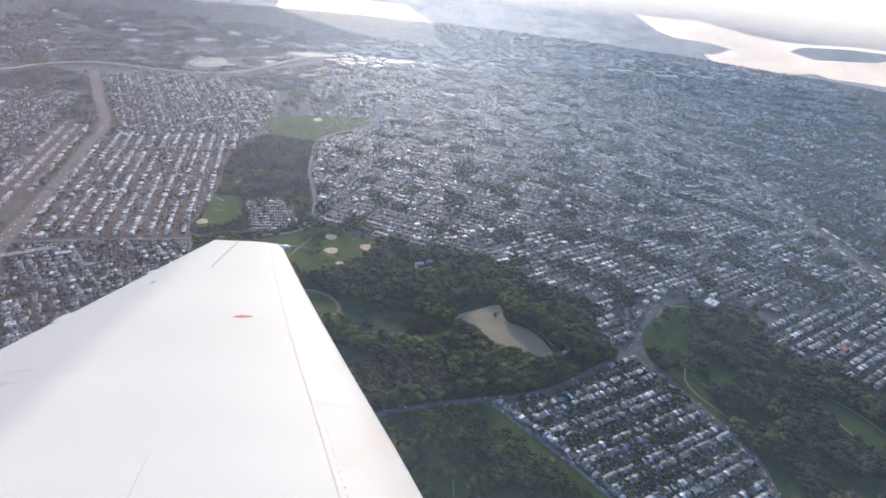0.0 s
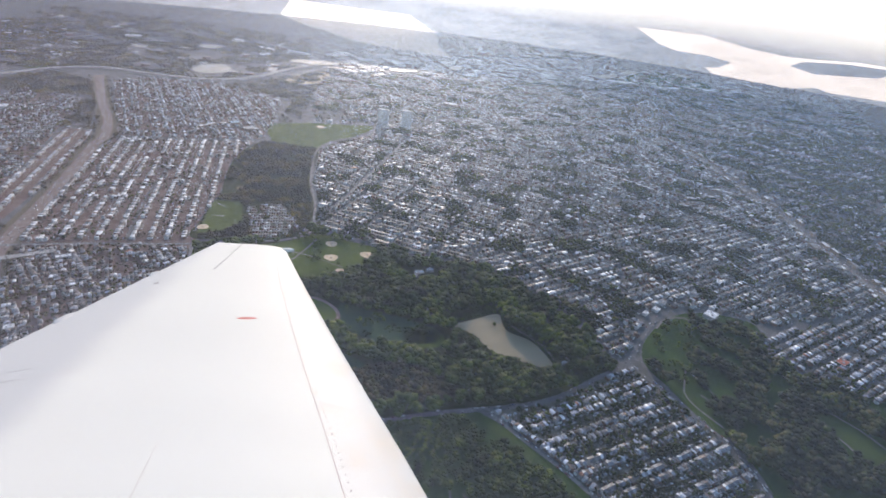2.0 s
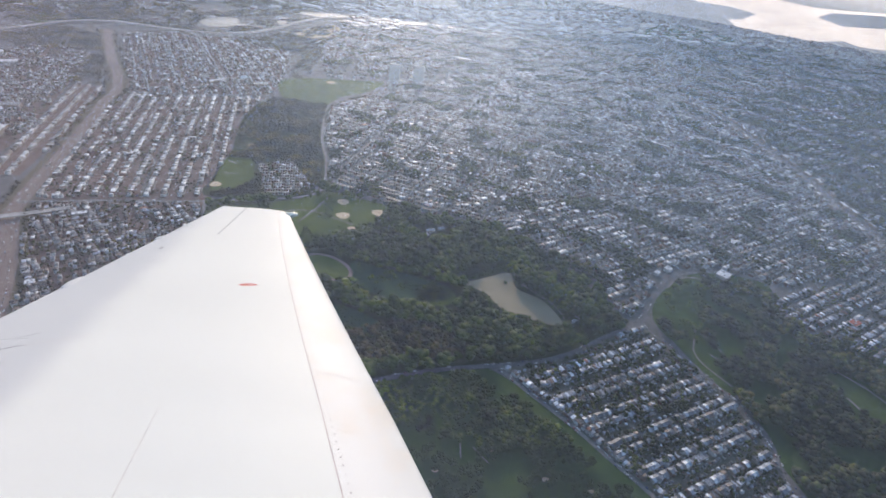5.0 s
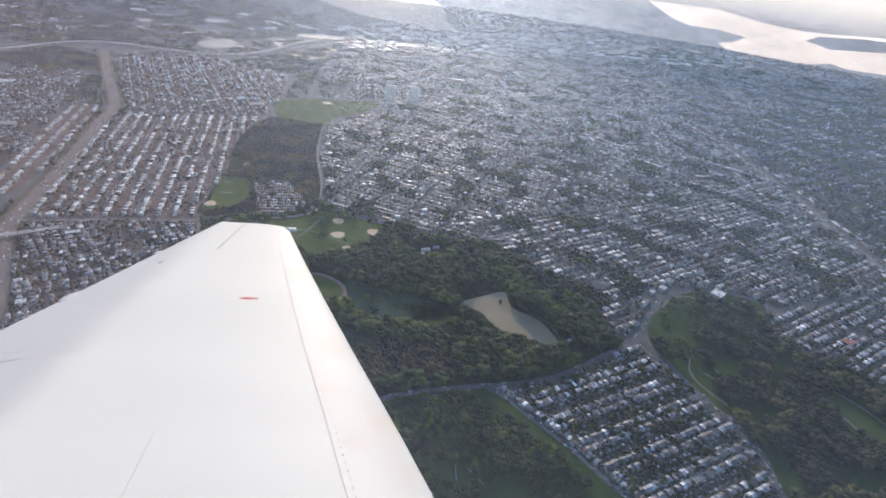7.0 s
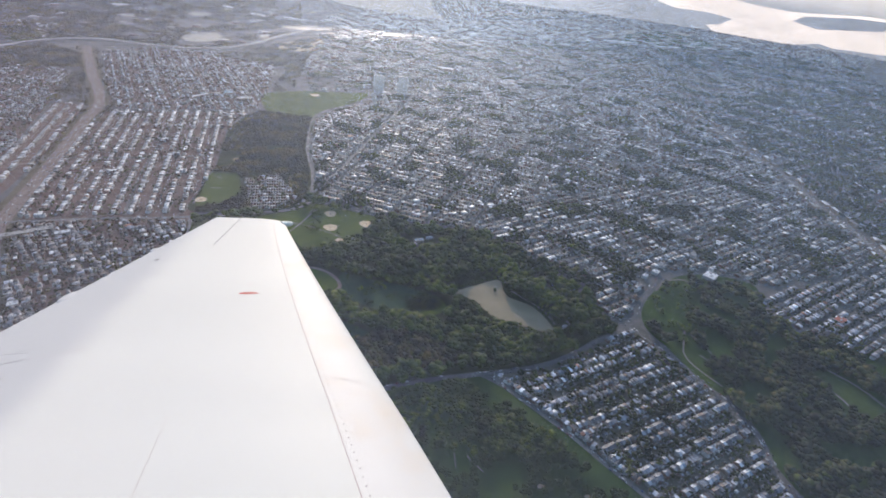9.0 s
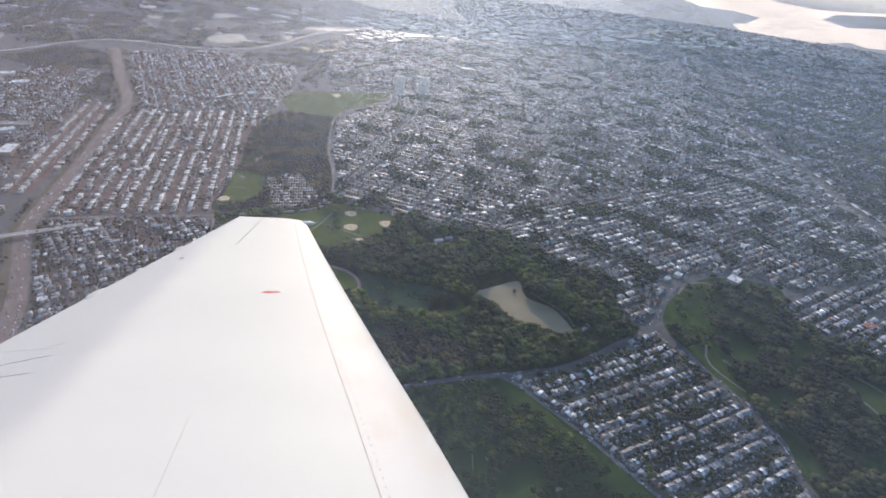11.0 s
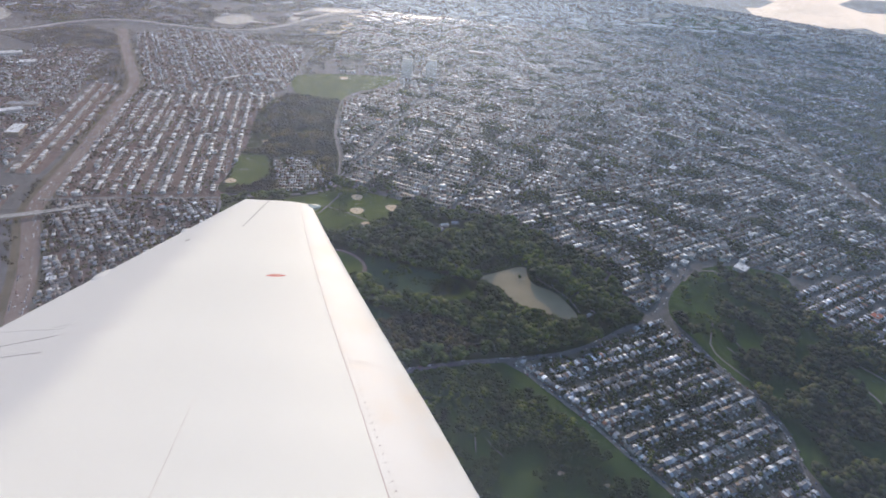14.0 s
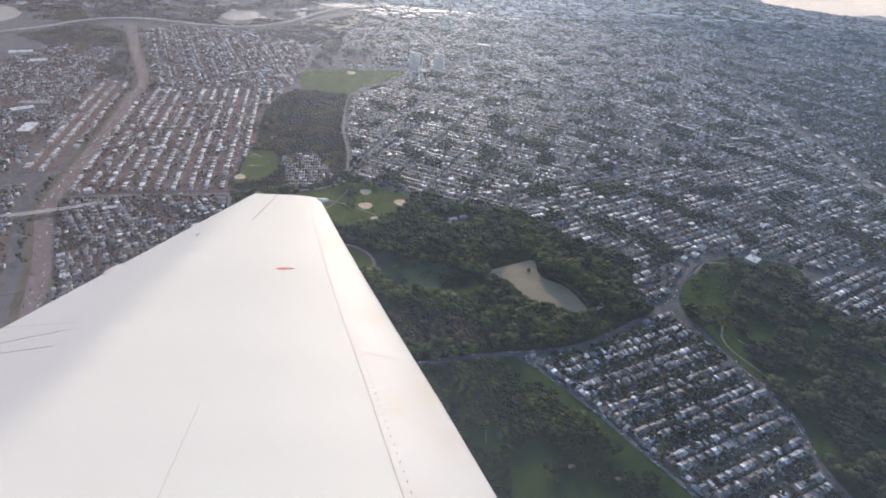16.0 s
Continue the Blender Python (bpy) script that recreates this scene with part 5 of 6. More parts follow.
wx, wy, wt = [], [], []
w_line = smooth_line(WEST_ROAD, 5.2)
for a, c in zip(w_line, w_line[1:]):
    d = (c - a).normalized()
    if rng.random() < 0.85:
        wx.append(a.x - d.y * 9.5)
        wy.append(a.y + d.x * 9.5)
        wt.append(math.degrees(math.atan2(d.y, d.x)))
town("terraced_houses", (np.array(wx), np.array(wy)), float(np.mean(wt)), 4.6, 7.0, (4.0, 5.4), 0.3, rng, M_ROOF, "row of small houses along a narrow road")

# ---- sports grounds ----
def diamond(x, y, r, turn, label):
    root = thing("baseball_diamond", pose(x, y, 0.62, 0, 0, turn), label=label, category="baseball field", group="baseball diamonds of the park")
    bm = bmesh.new()
    ring = []
    for k in range(28):
        a = k * math.tau / 28
        q = r * (1.0 + 0.06 * math.sin(3 * a + x) + 0.04 * math.sin(7 * a))
        ring.append(bm.verts.new((q * math.cos(a), q * math.sin(a) * 1.08, 0.06)))
    low = [bm.verts.new((v.co.x * 1.02, v.co.y * 1.02, -0.1)) for v in ring]
    bm.faces.new(ring)
    for k in range(28):
        bm.faces.new((ring[k], low[k], low[(k + 1) % 28], ring[(k + 1) % 28]))
    clay = part("infield", bm, M_SAND, root, "tan clay infield")
    part("mound", lathe_disc(r * 0.16, 0.3), M_PATH, clay)
    bm = bmesh.new()
    for k in range(9):
        a = radians(250 + k * 5)
        bmesh.ops.create_cube(bm, size=1.0, matrix=Matrix.Translation((r * 1.1 * math.cos(a), r * 1.1 * math.sin(a), 1.2)) @ Matrix.Diagonal((0.2, 0.2, 2.4, 1)))
    part("backstop", bm, M_RIVET, root)


for x, y, r, turn in ((-144, 1101, 11, 20), (-141, 1046, 12, 80), (-122, 994, 11, 150), (-75, 1064, 12, 250), (-393, 1144, 10.5, 10), (-362, 1351, 9.5, 60), (-257, 1368, 7, 140), (-232, 1905, 13, 30),
                      (-359, 1020, 13, 200), (-323, 953, 14.5, 100), (-297, 875, 15.5, 50), (-223, 907, 15.5, 300), (-246, 983, 13, 220)):
    diamond(x, y, r, turn, "tan clay baseball diamond on green grass")

track = thing("running_track", pose(-155, 873, 0.62, 0, 0, -42), label="grey oval running track round green grass", category="running track")
bm = bmesh.new()
rows = []
for ra, rb, z in ((48, 30, -0.1), (48, 30, 0.1), (42, 24, 0.1), (42, 24, -0.1)):
    rows.append([bm.verts.new((ra * math.cos(k * math.tau / 48), rb * math.sin(k * math.tau / 48), z)) for k in range(48)])
for r0, r1 in zip(rows, rows[1:]):
    for k in range(48):
        bm.faces.new((r0[k], r0[(k + 1) % 48], r1[(k + 1) % 48], r1[k]))
bmesh.ops.recalc_face_normals(bm, faces=bm.faces[:])
part("lane", bm, M_FREEWAY, track)
bm = bmesh.new()
bm.faces.new([bm.verts.new((41.9 * math.cos(k * math.tau / 48), 23.9 * math.sin(k * math.tau / 48), 0.03)) for k in range(48)])
part("infield_grass", bm, M_LAWN, track)
for a, b in (((-393, 1259), (-373, 1244)), ((-390, 1198), (-364, 1198))):
    ribbon("field_line", [a, b], 1.3, 0.66, M_WING, label="white painted sideline on a sports field", category="field line", kind="structure")

# ---- paths and bunkers ----
for line, w, label in (([(151, 862), (172, 831), (201, 795), (210, 752), (210, 732)], 3.0, "pale promenade round a pond"),
                       ([(418, 853), (449, 882), (489, 888), (503, 860)], 3.5, "pale winding park path"),
                                              ([(419, 737), (429, 710), (431, 670), (434, 656)], 2.0, "pale winding park path"),
                       ([(411, 766), (417, 748), (387, 697), (389, 664), (408, 626)], 2.4, "pale winding park path"),
                       ([(409, 690), (433, 650)], 2.4, "pale winding park path"),
                       ([(552, 633), (569, 608), (573, 583), (574, 545)], 3.0, "pale winding park path"),
                       ([(588, 664), (608, 635), (621, 606), (630, 560)], 2.4, "pale winding park path"),
                       ([(-139, 582), (-118, 563), (-98, 555)], 1.5, "narrow pale golf cart path"), ([(-38, 578), (-25, 579), (-17, 549)], 1.4, "narrow pale golf cart path"),
                       ([(22, 538), (20, 511)], 1.3, "narrow pale golf cart path"), ([(35, 527), (43, 514), (50, 505)], 1.3, "narrow pale golf cart path"),
                       ([(-114, 501), (-101, 476), (-88, 452)], 5.0, "pale service road on a golf course"), ([(155, 440), (185, 427)], 2.2, "narrow pale golf cart path"),
                       ([(-139, 578), (-123, 569), (-101, 562)], 1.8, "narrow pale golf cart path"),
                       ([(-348, 1037), (-265, 1048), (-200, 1057), (-120, 1012)], 2.6, "pale footpath across a lawn"),
                       ([(-218, 1014), (-193, 1066), (-173, 1119)], 2.6, "pale footpath across a lawn")):
    ribbon("footpath", line, w, 0.72, M_PATH, height=0.1, label=label, category="path", kind="structure")
ground_thing("car_park", [(-253, 869), (-224, 877), (-191, 862), (-211, 840), (-237, 839)], 0.75, M_LOT, "pale grey car park beside a running track", "car park", False)
ribbon("road", [(-506, 1071), (-539, 1275), (-550, 1447)], 6.0, 0.85, M_ASPHALT, height=0.15, label="grey city street between rows of houses", category="road", kind="structure")
ribbon("road", [(-748, 1313), (-578, 1337), (-420, 1369)], 7.0, 0.85, M_LOT, height=0.15, label="grey city street between rows of houses", category="road", kind="structure")
ribbon("road", [(-425, 1025), (-503, 836)], 7.0, 0.85, M_LOT, height=0.15, label="grey city street between rows of houses", category="road", kind="structure")
over = thing("overpass", label="grey concrete road overpass across a freeway", category="bridge", kind="structure")
ribbon("deck", [(-738, 948), (-661, 979), (-596, 1012)], 12.0, 6.0, M_CONCRETE, over, height=1.0)
for x, y in ((-719, 957), (-661, 979), (-616, 1003)):
    bm = bmesh.new()
    bmesh.ops.create_cube(bm, size=1.0, matrix=pose(x, y, 2.6, 0, 0, 35) @ Matrix.Diagonal((1.6, 11.0, 5.0, 1)))
    part("pier", bm, M_CONCRETE, over)
for x, y, r in ((-109, 572, 3.4), (-22, 553, 3.4), (55, 522, 2.4), (109, 484, 2.8), (156, 469, 2.4), (77, 542, 2.2), (-9, 496, 2.4)):
    ring = [(x + r * 1.7 * math.cos(k * math.tau / 8) * (1 + 0.2 * math.sin(2 * k + x)), y + r * math.sin(k * math.tau / 8)) for k in range(8)]
    ground_thing("bunker", ring, 0.6, M_SAND, "pale sand bunker on golf turf", "sand bunker")
FAIRWAYS = [[(13, 493), (61, 513), (101, 521), (128, 483), (102, 430), (14, 435)], [(-131, 575), (-73, 584), (-9, 564), (16, 511), (-35, 472), (-93, 530)], [(80, 632), (104, 623), (148, 557), (133, 557), (96, 603)],
            [(553, 643), (588, 664), (614, 641), (628, 598), (626, 555), (572, 545), (571, 595)], [(363, 754), (410, 755), (396, 699), (406, 656), (423, 624), (400, 609), (376, 666)], [(427, 519), (468, 503), (487, 432), (433, 432), (414, 478)]]
for q in FAIRWAYS:
    ground_thing("fairway", q, 0.45, M_FAIRWAY, "lighter green mown grass between trees", "lawn")

# ---- far grounds ----
for line in ([(-1810, 2901), (-1637, 2787), (-1477, 2665), (-1341, 2559), (-1258, 2465), (-1212, 2374)], [(-1401, 2595), (-1258, 2535), (-1162, 2504), (-1061, 2454)]):
    ribbon("road", line, 14.0, 0.9, M_CONCRETE, height=0.3, label="pale concrete highway ramp near a viaduct", category="road", kind="structure")
ground_thing("recreation_field", [(-1347, 2384), (-1361, 2491), (-1292, 2496), (-1242, 2405), (-1266, 2332)], 0.5, M_LAWN, "green field beside a highway ramp", "lawn")
ground_thing("building_site", [(-428, 2512), (-381, 2704), (-277, 2783), (-255, 2631), (-295, 2537)], 0.5, M_SAND, "bare tan building site among far houses", "building site")
ground_thing("recreation_field", FAR_MEADOW, 0.5, M_FAIRWAY, "hazy dark green field near a far river", "lawn")

# ---- single buildings ----
def block(name, x, y, wide, deep, tall, turn, roof, wall, label, category, plant=2, group=""):
    """A flat-roofed building: walls, roof slab, parapet, roof units and window bands."""
    root = thing(name, pose(x, y, 0, 0, 0, turn), label=label, category=category, group=group)
    bm = bmesh.new()
    bmesh.ops.create_cube(bm, size=1.0, matrix=Matrix.Translation((0, 0, tall / 2)) @ Matrix.Diagonal((wide, deep, tall, 1)))
    part("wall", bm, wall, root)
    bm = bmesh.new()
    bmesh.ops.create_cube(bm, size=1.0, matrix=Matrix.Translation((0, 0, tall + 0.1)) @ Matrix.Diagonal((wide * 0.98, deep * 0.98, 0.25, 1)))
    slab = part("roof", bm, roof, root)
    bm = bmesh.new()
    for px, py, a, c in ((0, deep / 2, wide, 0.3), (0, -deep / 2, wide, 0.3), (wide / 2, 0, 0.3, deep + 0.3), (-wide / 2, 0, 0.3, deep + 0.3)):
        bmesh.ops.create_cube(bm, size=1.0, matrix=Matrix.Translation((px, py, tall + 0.3)) @ Matrix.Diagonal((a, c, 0.6, 1)))
    part("parapet", bm, wall, root)
    for k in range(plant):
        bm = bmesh.new()
        bmesh.ops.create_cube(bm, size=1.0, matrix=Matrix.Translation((wide * (0.25 - 0.4 * k), deep * 0.15 * (-1) ** k, tall + 0.9)) @ Matrix.Diagonal((wide * 0.12 + 1, deep * 0.15 + 1, 1.5, 1)))
        bmesh.ops.bevel(bm, geom=bm.edges[:], offset=0.1, segments=1, affect="EDGES")
        part("roof_unit", bm, M_TOWER, slab)
    count = max(1, int(wide / (3.2 if wide < 60 else 15.0)))
    for z in np.arange(1.8, tall - 0.8, 2.6 if wide < 60 else 5.0):
        for sx in range(count):
            if tall > 20 and sx % 2:
                continue
            bm = bmesh.new()
            w = wide / count
            bmesh.ops.create_cube(bm, size=1.0, matrix=Matrix.Translation((-wide / 2 + (sx + 0.5) * w, -deep / 2 - 0.02, z)) @ Matrix.Diagonal((w * 0.6, 0.08, 1.2, 1)))
            part("window", bm, M_GLASS_DARK, root)
    return root


def plain(name, c):
    return two_scale(name, tuple(v * 0.88 for v in c), c, tuple(min(1, v * 1.1) for v in c), 1.2, 0.12, 0.65, spec=0.25)


M_WHITE_ROOF, M_BLUE_ROOF, M_GREY_ROOF, M_RED_ROOF = plain("white_coating", (0.80, 0.80, 0.79)), plain("blue_metal_roof", (0.22, 0.36, 0.46)), plain("grey_gravel_roof", (0.26, 0.26, 0.27)), plain("red_tile_roof", (0.42, 0.12, 0.07))
M_BRICK_FAR = plain("buff_brick", (0.36, 0.27, 0.20))
for x, y, w, d, h in ((-33, 2000, 34, 13, 52), (47, 1998, 34, 13, 54), (-47, 1850, 9, 9, 24), (-13, 1847, 9, 9, 25), (149, 2055, 8, 8, 30), (-285, 2284, 10, 10, 20)):
    block("apartment_tower", x, y, w, d, h, -8, M_GREY_ROOF, M_TOWER, "tall grey concrete apartment tower among houses", "apartment tower", 1)
for x, y, w, d, h, turn, roof, label in ((545, 897, 24, 20, 6, 38, M_WHITE_ROOF, "white-roofed supermarket beside a park"), (444, 909, 13, 11, 5, 38, M_WHITE_ROOF, "white-roofed corner shop building among terraced houses"),
                                       (417, 895, 11, 8, 5, 38, M_WHITE_ROOF, "white-roofed small shop building among terraced houses"), (382, 853, 10, 7, 5, 38, M_WHITE_ROOF, "white-roofed small shop building among terraced houses"),
                                       (467, 933, 14, 12, 5, 38, M_GREY_ROOF, "grey-roofed shop building among terraced houses"), (555, 972, 20, 13, 6, 38, M_GREY_ROOF, "grey-roofed workshop building among terraced houses"),
                                       (554, 1015, 16, 10, 5, 38, M_WHITE_ROOF, "white-roofed workshop building among terraced houses"), (632, 1019, 20, 12, 6, 38, M_WHITE_ROOF, "white-roofed workshop building among terraced houses"),
                                       (605, 1329, 24, 14, 7, 38, M_WHITE_ROOF, "white-roofed school building among terraced houses"), (826, 1488, 30, 12, 7, 0, M_WHITE_ROOF, "white-roofed commercial building among terraced houses"),
                                       (-551, 1810, 58, 9, 7, 52, M_WHITE_ROOF, "long white-roofed warehouse among terraced houses"), (-483, 1850, 26, 24, 9, 40, M_BLUE_ROOF, "blue-roofed warehouse among terraced houses"),
                                       (-427, 1808, 34, 26, 8, 10, M_GREY_ROOF, "large dark-roofed school building"), (-945, 1478, 66, 24, 9, 8, M_GREY_ROOF, "large grey flat-roofed factory building"),
                                       (-878, 1322, 26, 52, 10, 8, M_WHITE_ROOF, "large pale flat-roofed factory building"), (20, 1100, 10, 7, 5, -22, M_RED_ROOF, "red-roofed house beside a park"),
                                       (79, 1609, 28, 12, 9, -20, M_BRICK_FAR, "buff brick school building"), (245, 2368, 54, 24, 9, -20, M_WHITE_ROOF, "large white-roofed shopping building among houses"), (228, 2440, 12, 10, 26, -20, M_WHITE_ROOF, "tall pale office building among houses"), (21, 1003, 16, 7, 4, 15, M_BLUE_ROOF, "pale blue-roofed pool building among trees"),
                                       (41, 1013, 12, 6, 4, 15, M_BLUE_ROOF, "pale blue-roofed pool building among trees"), (10, 988, 14, 6, 3.5, 15, M_GREY_ROOF, "grey-roofed bath house among trees"),
                                       (230, 761, 10, 7, 4, 30, M_GREY_ROOF, "grey-roofed boathouse beside a pond"), (221, 753, 8, 4, 3.5, 30, M_WHITE_ROOF, "white-roofed shed beside a pond"),
                                       (-554, 797, 12, 10, 6, 20, M_WHITE_ROOF, "white-roofed garage beside the freeway"), (-575, 995, 22, 9, 6, 25, M_WHITE_ROOF, "white-roofed shop building among terraced houses"),
                                       (-521, 960, 12, 8, 6, 25, M_GREY_ROOF, "grey-roofed shop building among terraced houses"), (333, 477, 11, 6, 4.5, 36, M_WHITE_ROOF, "white-roofed garage among terraced houses"),
                                       (242, 485, 9, 7, 4.5, 36, M_WHITE_ROOF, "white-roofed garage among terraced houses"), (708, 769, 22, 14, 6, 26, M_RED_ROOF, "red-roofed house among grey roofs")):
    block("building", x, y, w, d, h, turn, roof, M_BRICK_FAR if h > 6 else M_TOWER, label, "building")
for k in range(46):
    t = k / 45
    line = smooth_line(AVENUE, 20.0)
    q = line[int(t * (len(line) - 2))]
    d = (line[int(t * (len(line) - 2)) + 1] - q).normalized()
    sgn = 1 if k % 2 else -1
    off = Vector((d.y, -d.x)) * sgn * rng.uniform(19, 26)
    block("shop_building", q.x + off.x, q.y + off.y, rng.uniform(14, 30), rng.uniform(9, 14), rng.uniform(5, 9), math.degrees(math.atan2(d.y, d.x)), (M_WHITE_ROOF, M_GREY_ROOF, M_WHITE_ROOF)[k % 3], M_BRICK_FAR,
          ("white-roofed shop building along an avenue", "grey-roofed shop building along an avenue", "white-roofed shop building along an avenue")[k % 3], "shop", 1, "shops along the avenue")

for x, y, w, d, h, turn in ((1388, 3359, 150, 34, 11, 4), (1682, 3325, 120, 30, 10, 8), (1967, 3397, 90, 30, 9, 20), (-1249, 3203, 70, 22, 12, 20), (-785, 3386, 60, 26, 14, -30), (-616, 3248, 90, 22, 10, -25), (-442, 3227, 110, 20, 9, -25),
                            (-1194, 1887, 60, 24, 11, 30), (-1110, 1815, 40, 24, 10, 30), (-950, 1435, 46, 20, 9, 40)):
    block("warehouse", x, y, w, d, h, turn, M_WHITE_ROOF, M_TOWER, "long pale flat-roofed warehouse", "warehouse", 2)

# islet
isl = thing("islet", pose(133, 847, 0.5), label="tiny wooded islet in a pond", category="islet")
bm = bmesh.new()
bmesh.ops.create_cone(bm, cap_ends=True, segments=12, radius1=3.2, radius2=2.4, depth=0.9)
part("bank", bm, M_FLOOR, isl)
tv, tf = crown_template(rng, 14)
bulk("bushes", tv * (6.5, 6.5, 5.0), tf, M_CROWN, isl)

# far works and stores
def clear_of_water(x, y):
    ok = np.ones(len(x), bool)
    for shore in FAR_PONDS:
        ok &= ~inside(x, y, shore)
    return ok


fx, fy = rng.uniform(-300, 2600, 900), rng.uniform(2700, 4500, 900)
ok = (fy > 2800 + np.maximum(0, fx) * 0.28) & (fy < 3600 + np.maximum(0, fx) * 0.2) & clear_of_water(fx, fy)
town("far_warehouses", (fx[ok], fy[ok]), -25.0, 42.0, 26.0, (6, 11), 1.0, rng, M_ROOF_WHITE, "hazy far warehouses with pale roofs near a river")
fx, fy = rng.uniform(-1900, -500, 90), rng.uniform(2500, 3700, 90)
ok = clear_of_water(fx, fy)
town("far_warehouses", (fx[ok], fy[ok]), 20.0, 34.0, 18.0, (6, 9), 1.0, rng, M_ROOF_WHITE, "hazy far buildings beyond a viaduct")

# ---- cars ----
CAR = np.concatenate([BOX * (1.0, 1.0, 0.55) + (0, 0, 0.12), BOX * (0.52, 0.86, 0.42) + (-0.04, 0, 0.67)])
CAR_F = np.concatenate([FLAT_FACES, FLAT_FACES + 8])


def cars(name, line, offsets, gap, z, label):
    xs, ys, turns = [], [], []
    pts = smooth_line(line, 4.0)
    for off in offsets:
        i = 0.0
        while i < len(pts) - 2:
            q, d = pts[int(i)], (pts[int(i) + 1] - pts[int(i)]).normalized()
            xs.append(q.x + d.y * off)
            ys.append(q.y - d.x * off)
            turns.append(math.atan2(d.y, d.x))
            i += max(1.2, rng.exponential(gap / 4.0))
    n = len(xs)
    v, f = spread(CAR, CAR_F, np.stack([xs, ys, np.full(n, z)], -1), np.tile((3.6, 1.5, 1.25), (n, 1)), np.array(turns))
    tagged(bulk(name, v, f, M_CARS), label, "cars", kind="stuff")


cars("freeway_cars", FREEWAY, (-9.5, -6.5, -3.5, 3.5, 6.5, 9.5), 36.0, 0.7, "many small cars on a wide freeway")
cars("viaduct_cars", VIADUCT, (-5, 5), 40.0, 9.0, "small cars on a highway viaduct")
cars("parkway_cars", PARK_ROAD, (-3, 3), 26.0, 0.8, "small cars on a parkway")
cars("avenue_cars", AVENUE, (-8, -3, 3, 8), 12.0, 0.8, "cars parked along a broad avenue")
cars("street_cars", EAST_ROAD, (-2.4, 2.4), 14.0, 0.8, "cars parked along a narrow road")
cars("street_cars", WEST_ROAD, (-2.0, 2.0), 12.0, 0.8, "cars parked along a narrow road")
cars("street_cars", MAIN_STREET, (-3.4, 3.4), 12.0, 0.8, "cars parked along a city street")


def street_cars(outline, turn, pitch, keep, label):
    a = radians(turn)
    p = np.array(outline)
    u, v = p[:, 0] * math.cos(a) + p[:, 1] * math.sin(a), -p[:, 0] * math.sin(a) + p[:, 1] * math.cos(a)
    uu, vv = np.meshgrid(np.arange(u.min(), u.max(), 4.6), np.arange(v.min(), v.max(), pitch) + pitch / 2)
    uu, vv = np.repeat(uu.ravel(), 2), np.repeat(vv.ravel(), 2) + np.tile((-1.5, 1.5), uu.size)
    ok = rng.random(len(uu)) < keep
    x, y = (uu * math.cos(a) - vv * math.sin(a))[ok], (uu * math.sin(a) + vv * math.cos(a))[ok]
    ok = inside(x, y, list(outline)) & clear_of_roads(x, y, 2.0)
    x, y = x[ok], y[ok]
    v, f = spread(CAR, CAR_F, np.stack([x, y, np.zeros(len(x))], -1), np.tile((3.6, 1.5, 1.25), (len(x), 1)), np.full(len(x), a))
    tagged(bulk("parked_cars", v, f, M_CARS), label, "cars", kind="stuff")


street_cars(TRIANGLE, TRI_TURN, 41.0, 0.55, "small cars parked between terraced houses")
street_cars(LEFT_TOP, LEFT_TURN, 57.0, 0.4, "small cars parked between row houses")

# ---- distance ----
# past the rim the land and the river are only a hazy backdrop, seen from the eye
RIM = 4840.0
EYE = VIEW.translation.copy()


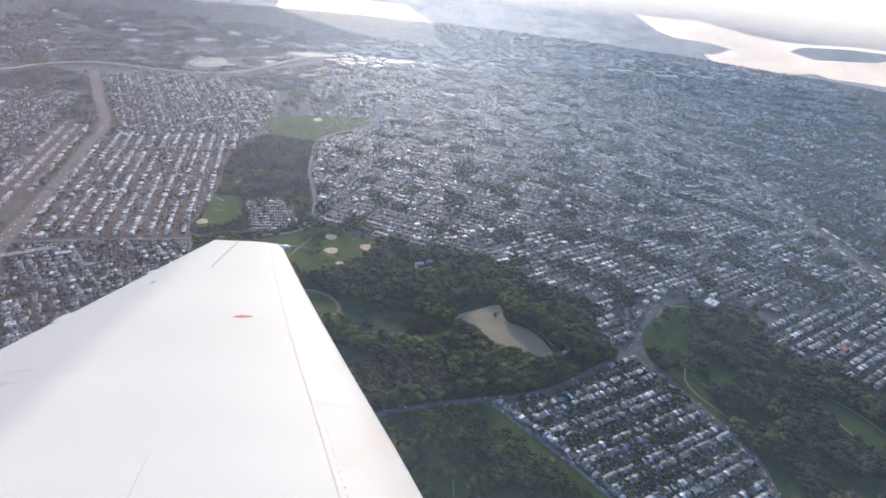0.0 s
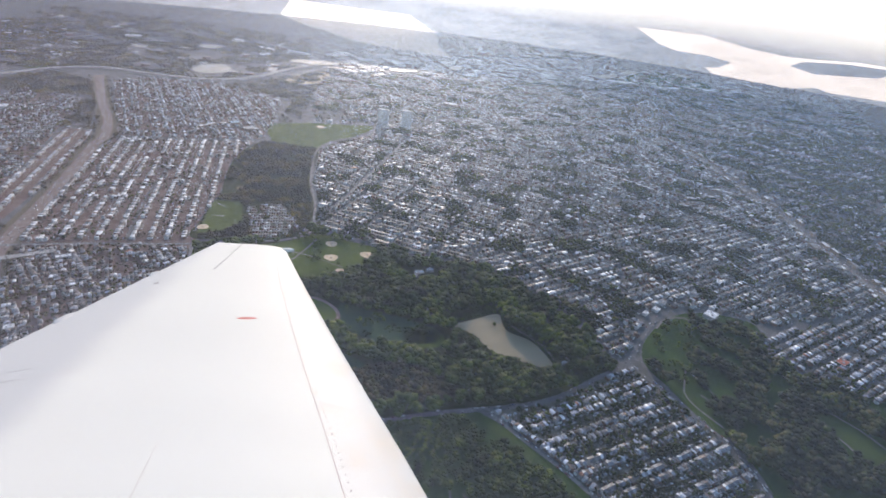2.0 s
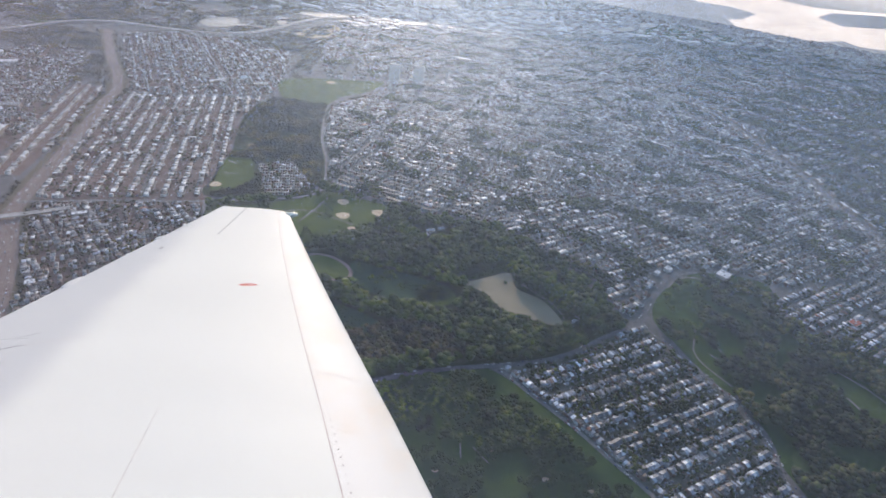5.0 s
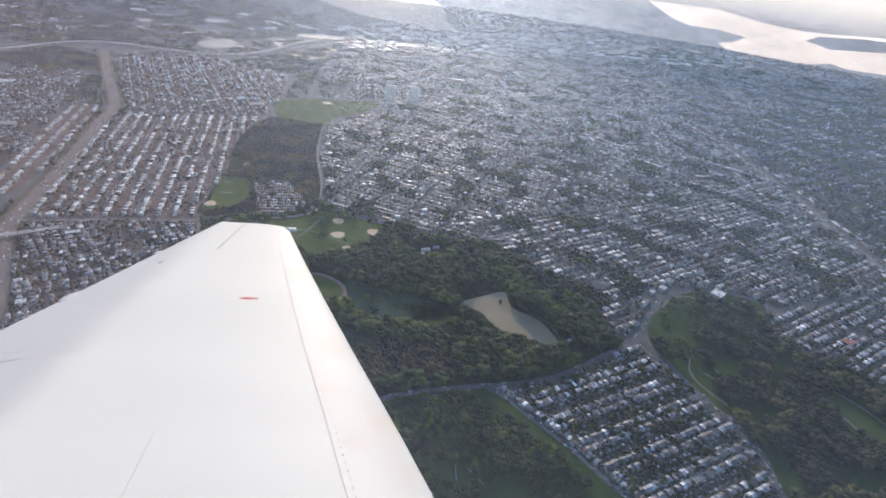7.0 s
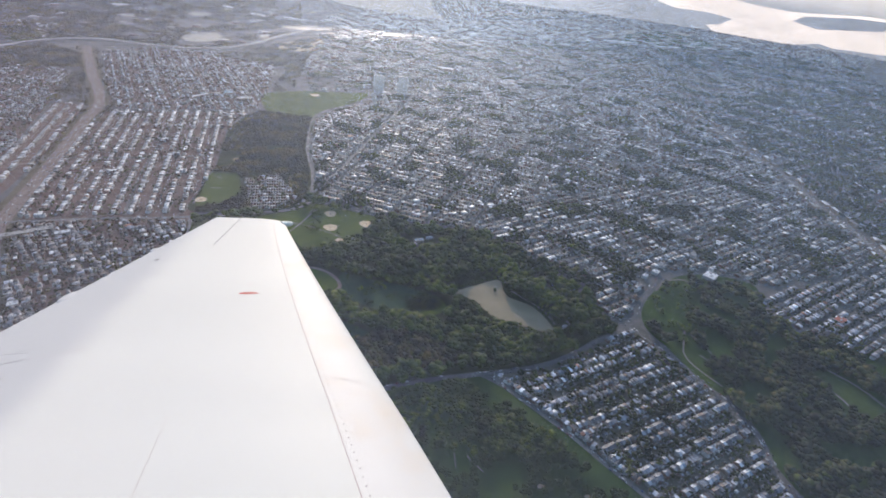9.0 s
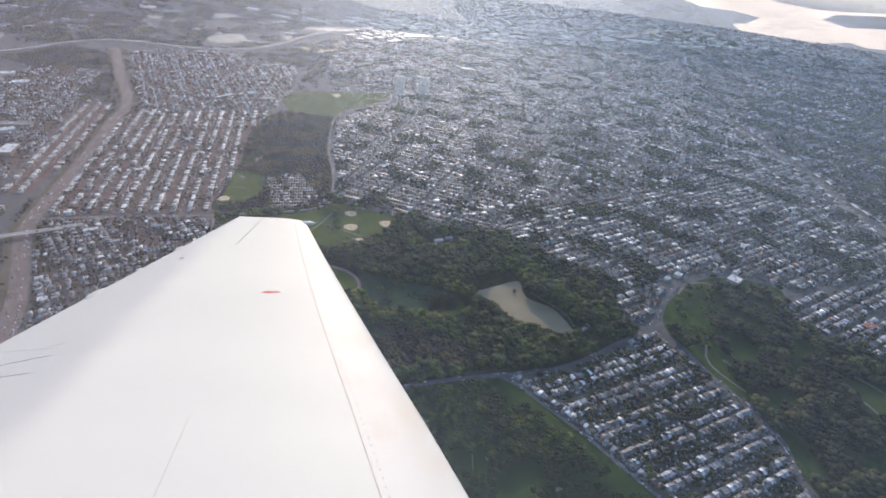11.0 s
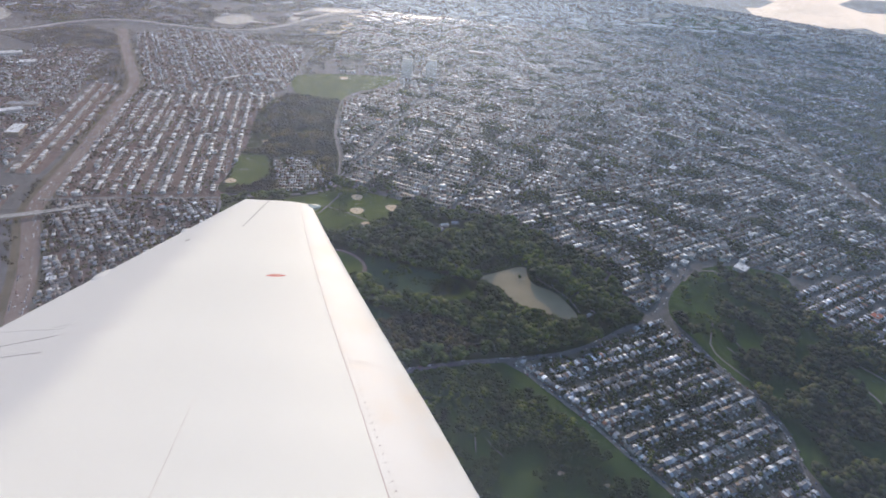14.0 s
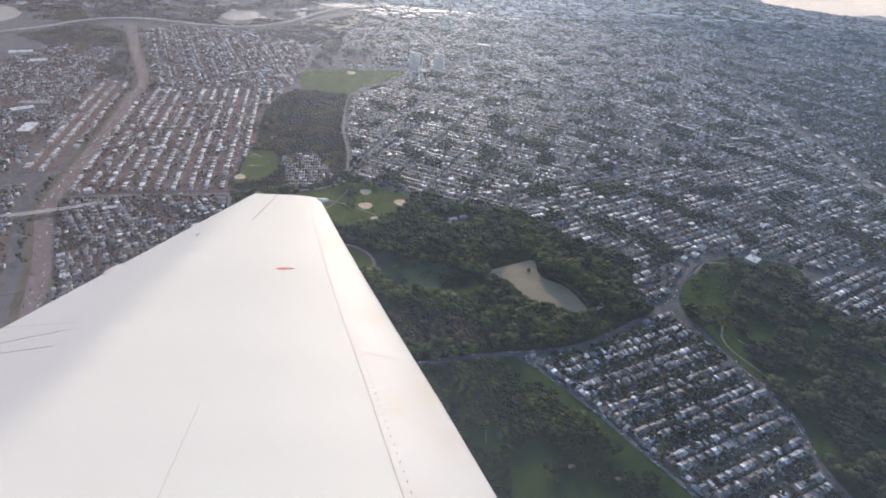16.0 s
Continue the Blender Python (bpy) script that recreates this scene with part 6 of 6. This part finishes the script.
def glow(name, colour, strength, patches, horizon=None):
    """Self-glowing distance with haze in its colour, uneven, paler towards any given horizon."""
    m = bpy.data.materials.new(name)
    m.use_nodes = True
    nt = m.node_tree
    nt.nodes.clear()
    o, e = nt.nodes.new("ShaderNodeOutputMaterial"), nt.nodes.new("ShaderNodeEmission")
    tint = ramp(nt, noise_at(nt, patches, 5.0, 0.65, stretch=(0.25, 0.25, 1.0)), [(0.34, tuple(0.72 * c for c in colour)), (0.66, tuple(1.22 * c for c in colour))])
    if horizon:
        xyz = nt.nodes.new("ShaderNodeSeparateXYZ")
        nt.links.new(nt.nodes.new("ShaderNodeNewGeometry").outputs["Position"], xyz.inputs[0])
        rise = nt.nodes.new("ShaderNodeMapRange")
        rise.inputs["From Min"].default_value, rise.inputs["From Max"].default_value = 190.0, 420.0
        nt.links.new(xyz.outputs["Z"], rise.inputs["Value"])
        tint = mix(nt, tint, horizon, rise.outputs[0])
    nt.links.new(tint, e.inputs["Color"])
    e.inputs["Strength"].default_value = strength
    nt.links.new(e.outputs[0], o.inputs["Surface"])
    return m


def rim_point(x, y, rim):
    """Azimuth and height at which a far place of the plan meets the rim."""
    dx, dy = x - EYE.x, y - EYE.y
    return math.atan2(dx, dy) * rim, EYE.z * (1 - rim / max(math.hypot(dx, dy), rim))


def rim_patch(name, flat, rim, mat, label):
    """A patch of the backdrop from its outline in azimuth and height."""
    bm = bmesh.new()
    bm.faces.new([bm.verts.new((u, v, 0)) for u, v in flat])
    bmesh.ops.triangulate(bm, faces=bm.faces[:])
    for v in bm.verts:
        a = v.co.x / rim
        v.co = (EYE.x + rim * math.sin(a), EYE.y + rim * math.cos(a), v.co.y)
    tagged(part(name, bm, mat), label, "backdrop", kind="structure")


def shore_line(outline, rim):
    out = []
    for (x0, y0), (x1, y1) in zip(outline, outline[1:] + outline[:1]):
        n = max(1, int(math.hypot(x1 - x0, y1 - y0) / 120))
        out += [rim_point(x0 + (x1 - x0) * k / n, y0 + (y1 - y0) * k / n, rim) for k in range(n)]
    return out


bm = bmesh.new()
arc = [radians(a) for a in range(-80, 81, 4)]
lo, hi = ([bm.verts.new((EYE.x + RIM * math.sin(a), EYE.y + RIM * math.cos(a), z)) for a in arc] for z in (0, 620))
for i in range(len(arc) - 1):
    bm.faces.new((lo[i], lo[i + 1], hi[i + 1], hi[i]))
# the haze glows by itself; its pale top also brightens the pond reflections
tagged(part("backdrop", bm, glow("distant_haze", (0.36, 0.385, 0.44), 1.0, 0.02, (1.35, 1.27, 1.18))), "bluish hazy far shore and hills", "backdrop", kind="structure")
# sun glare on the far water is emitted, not reflected
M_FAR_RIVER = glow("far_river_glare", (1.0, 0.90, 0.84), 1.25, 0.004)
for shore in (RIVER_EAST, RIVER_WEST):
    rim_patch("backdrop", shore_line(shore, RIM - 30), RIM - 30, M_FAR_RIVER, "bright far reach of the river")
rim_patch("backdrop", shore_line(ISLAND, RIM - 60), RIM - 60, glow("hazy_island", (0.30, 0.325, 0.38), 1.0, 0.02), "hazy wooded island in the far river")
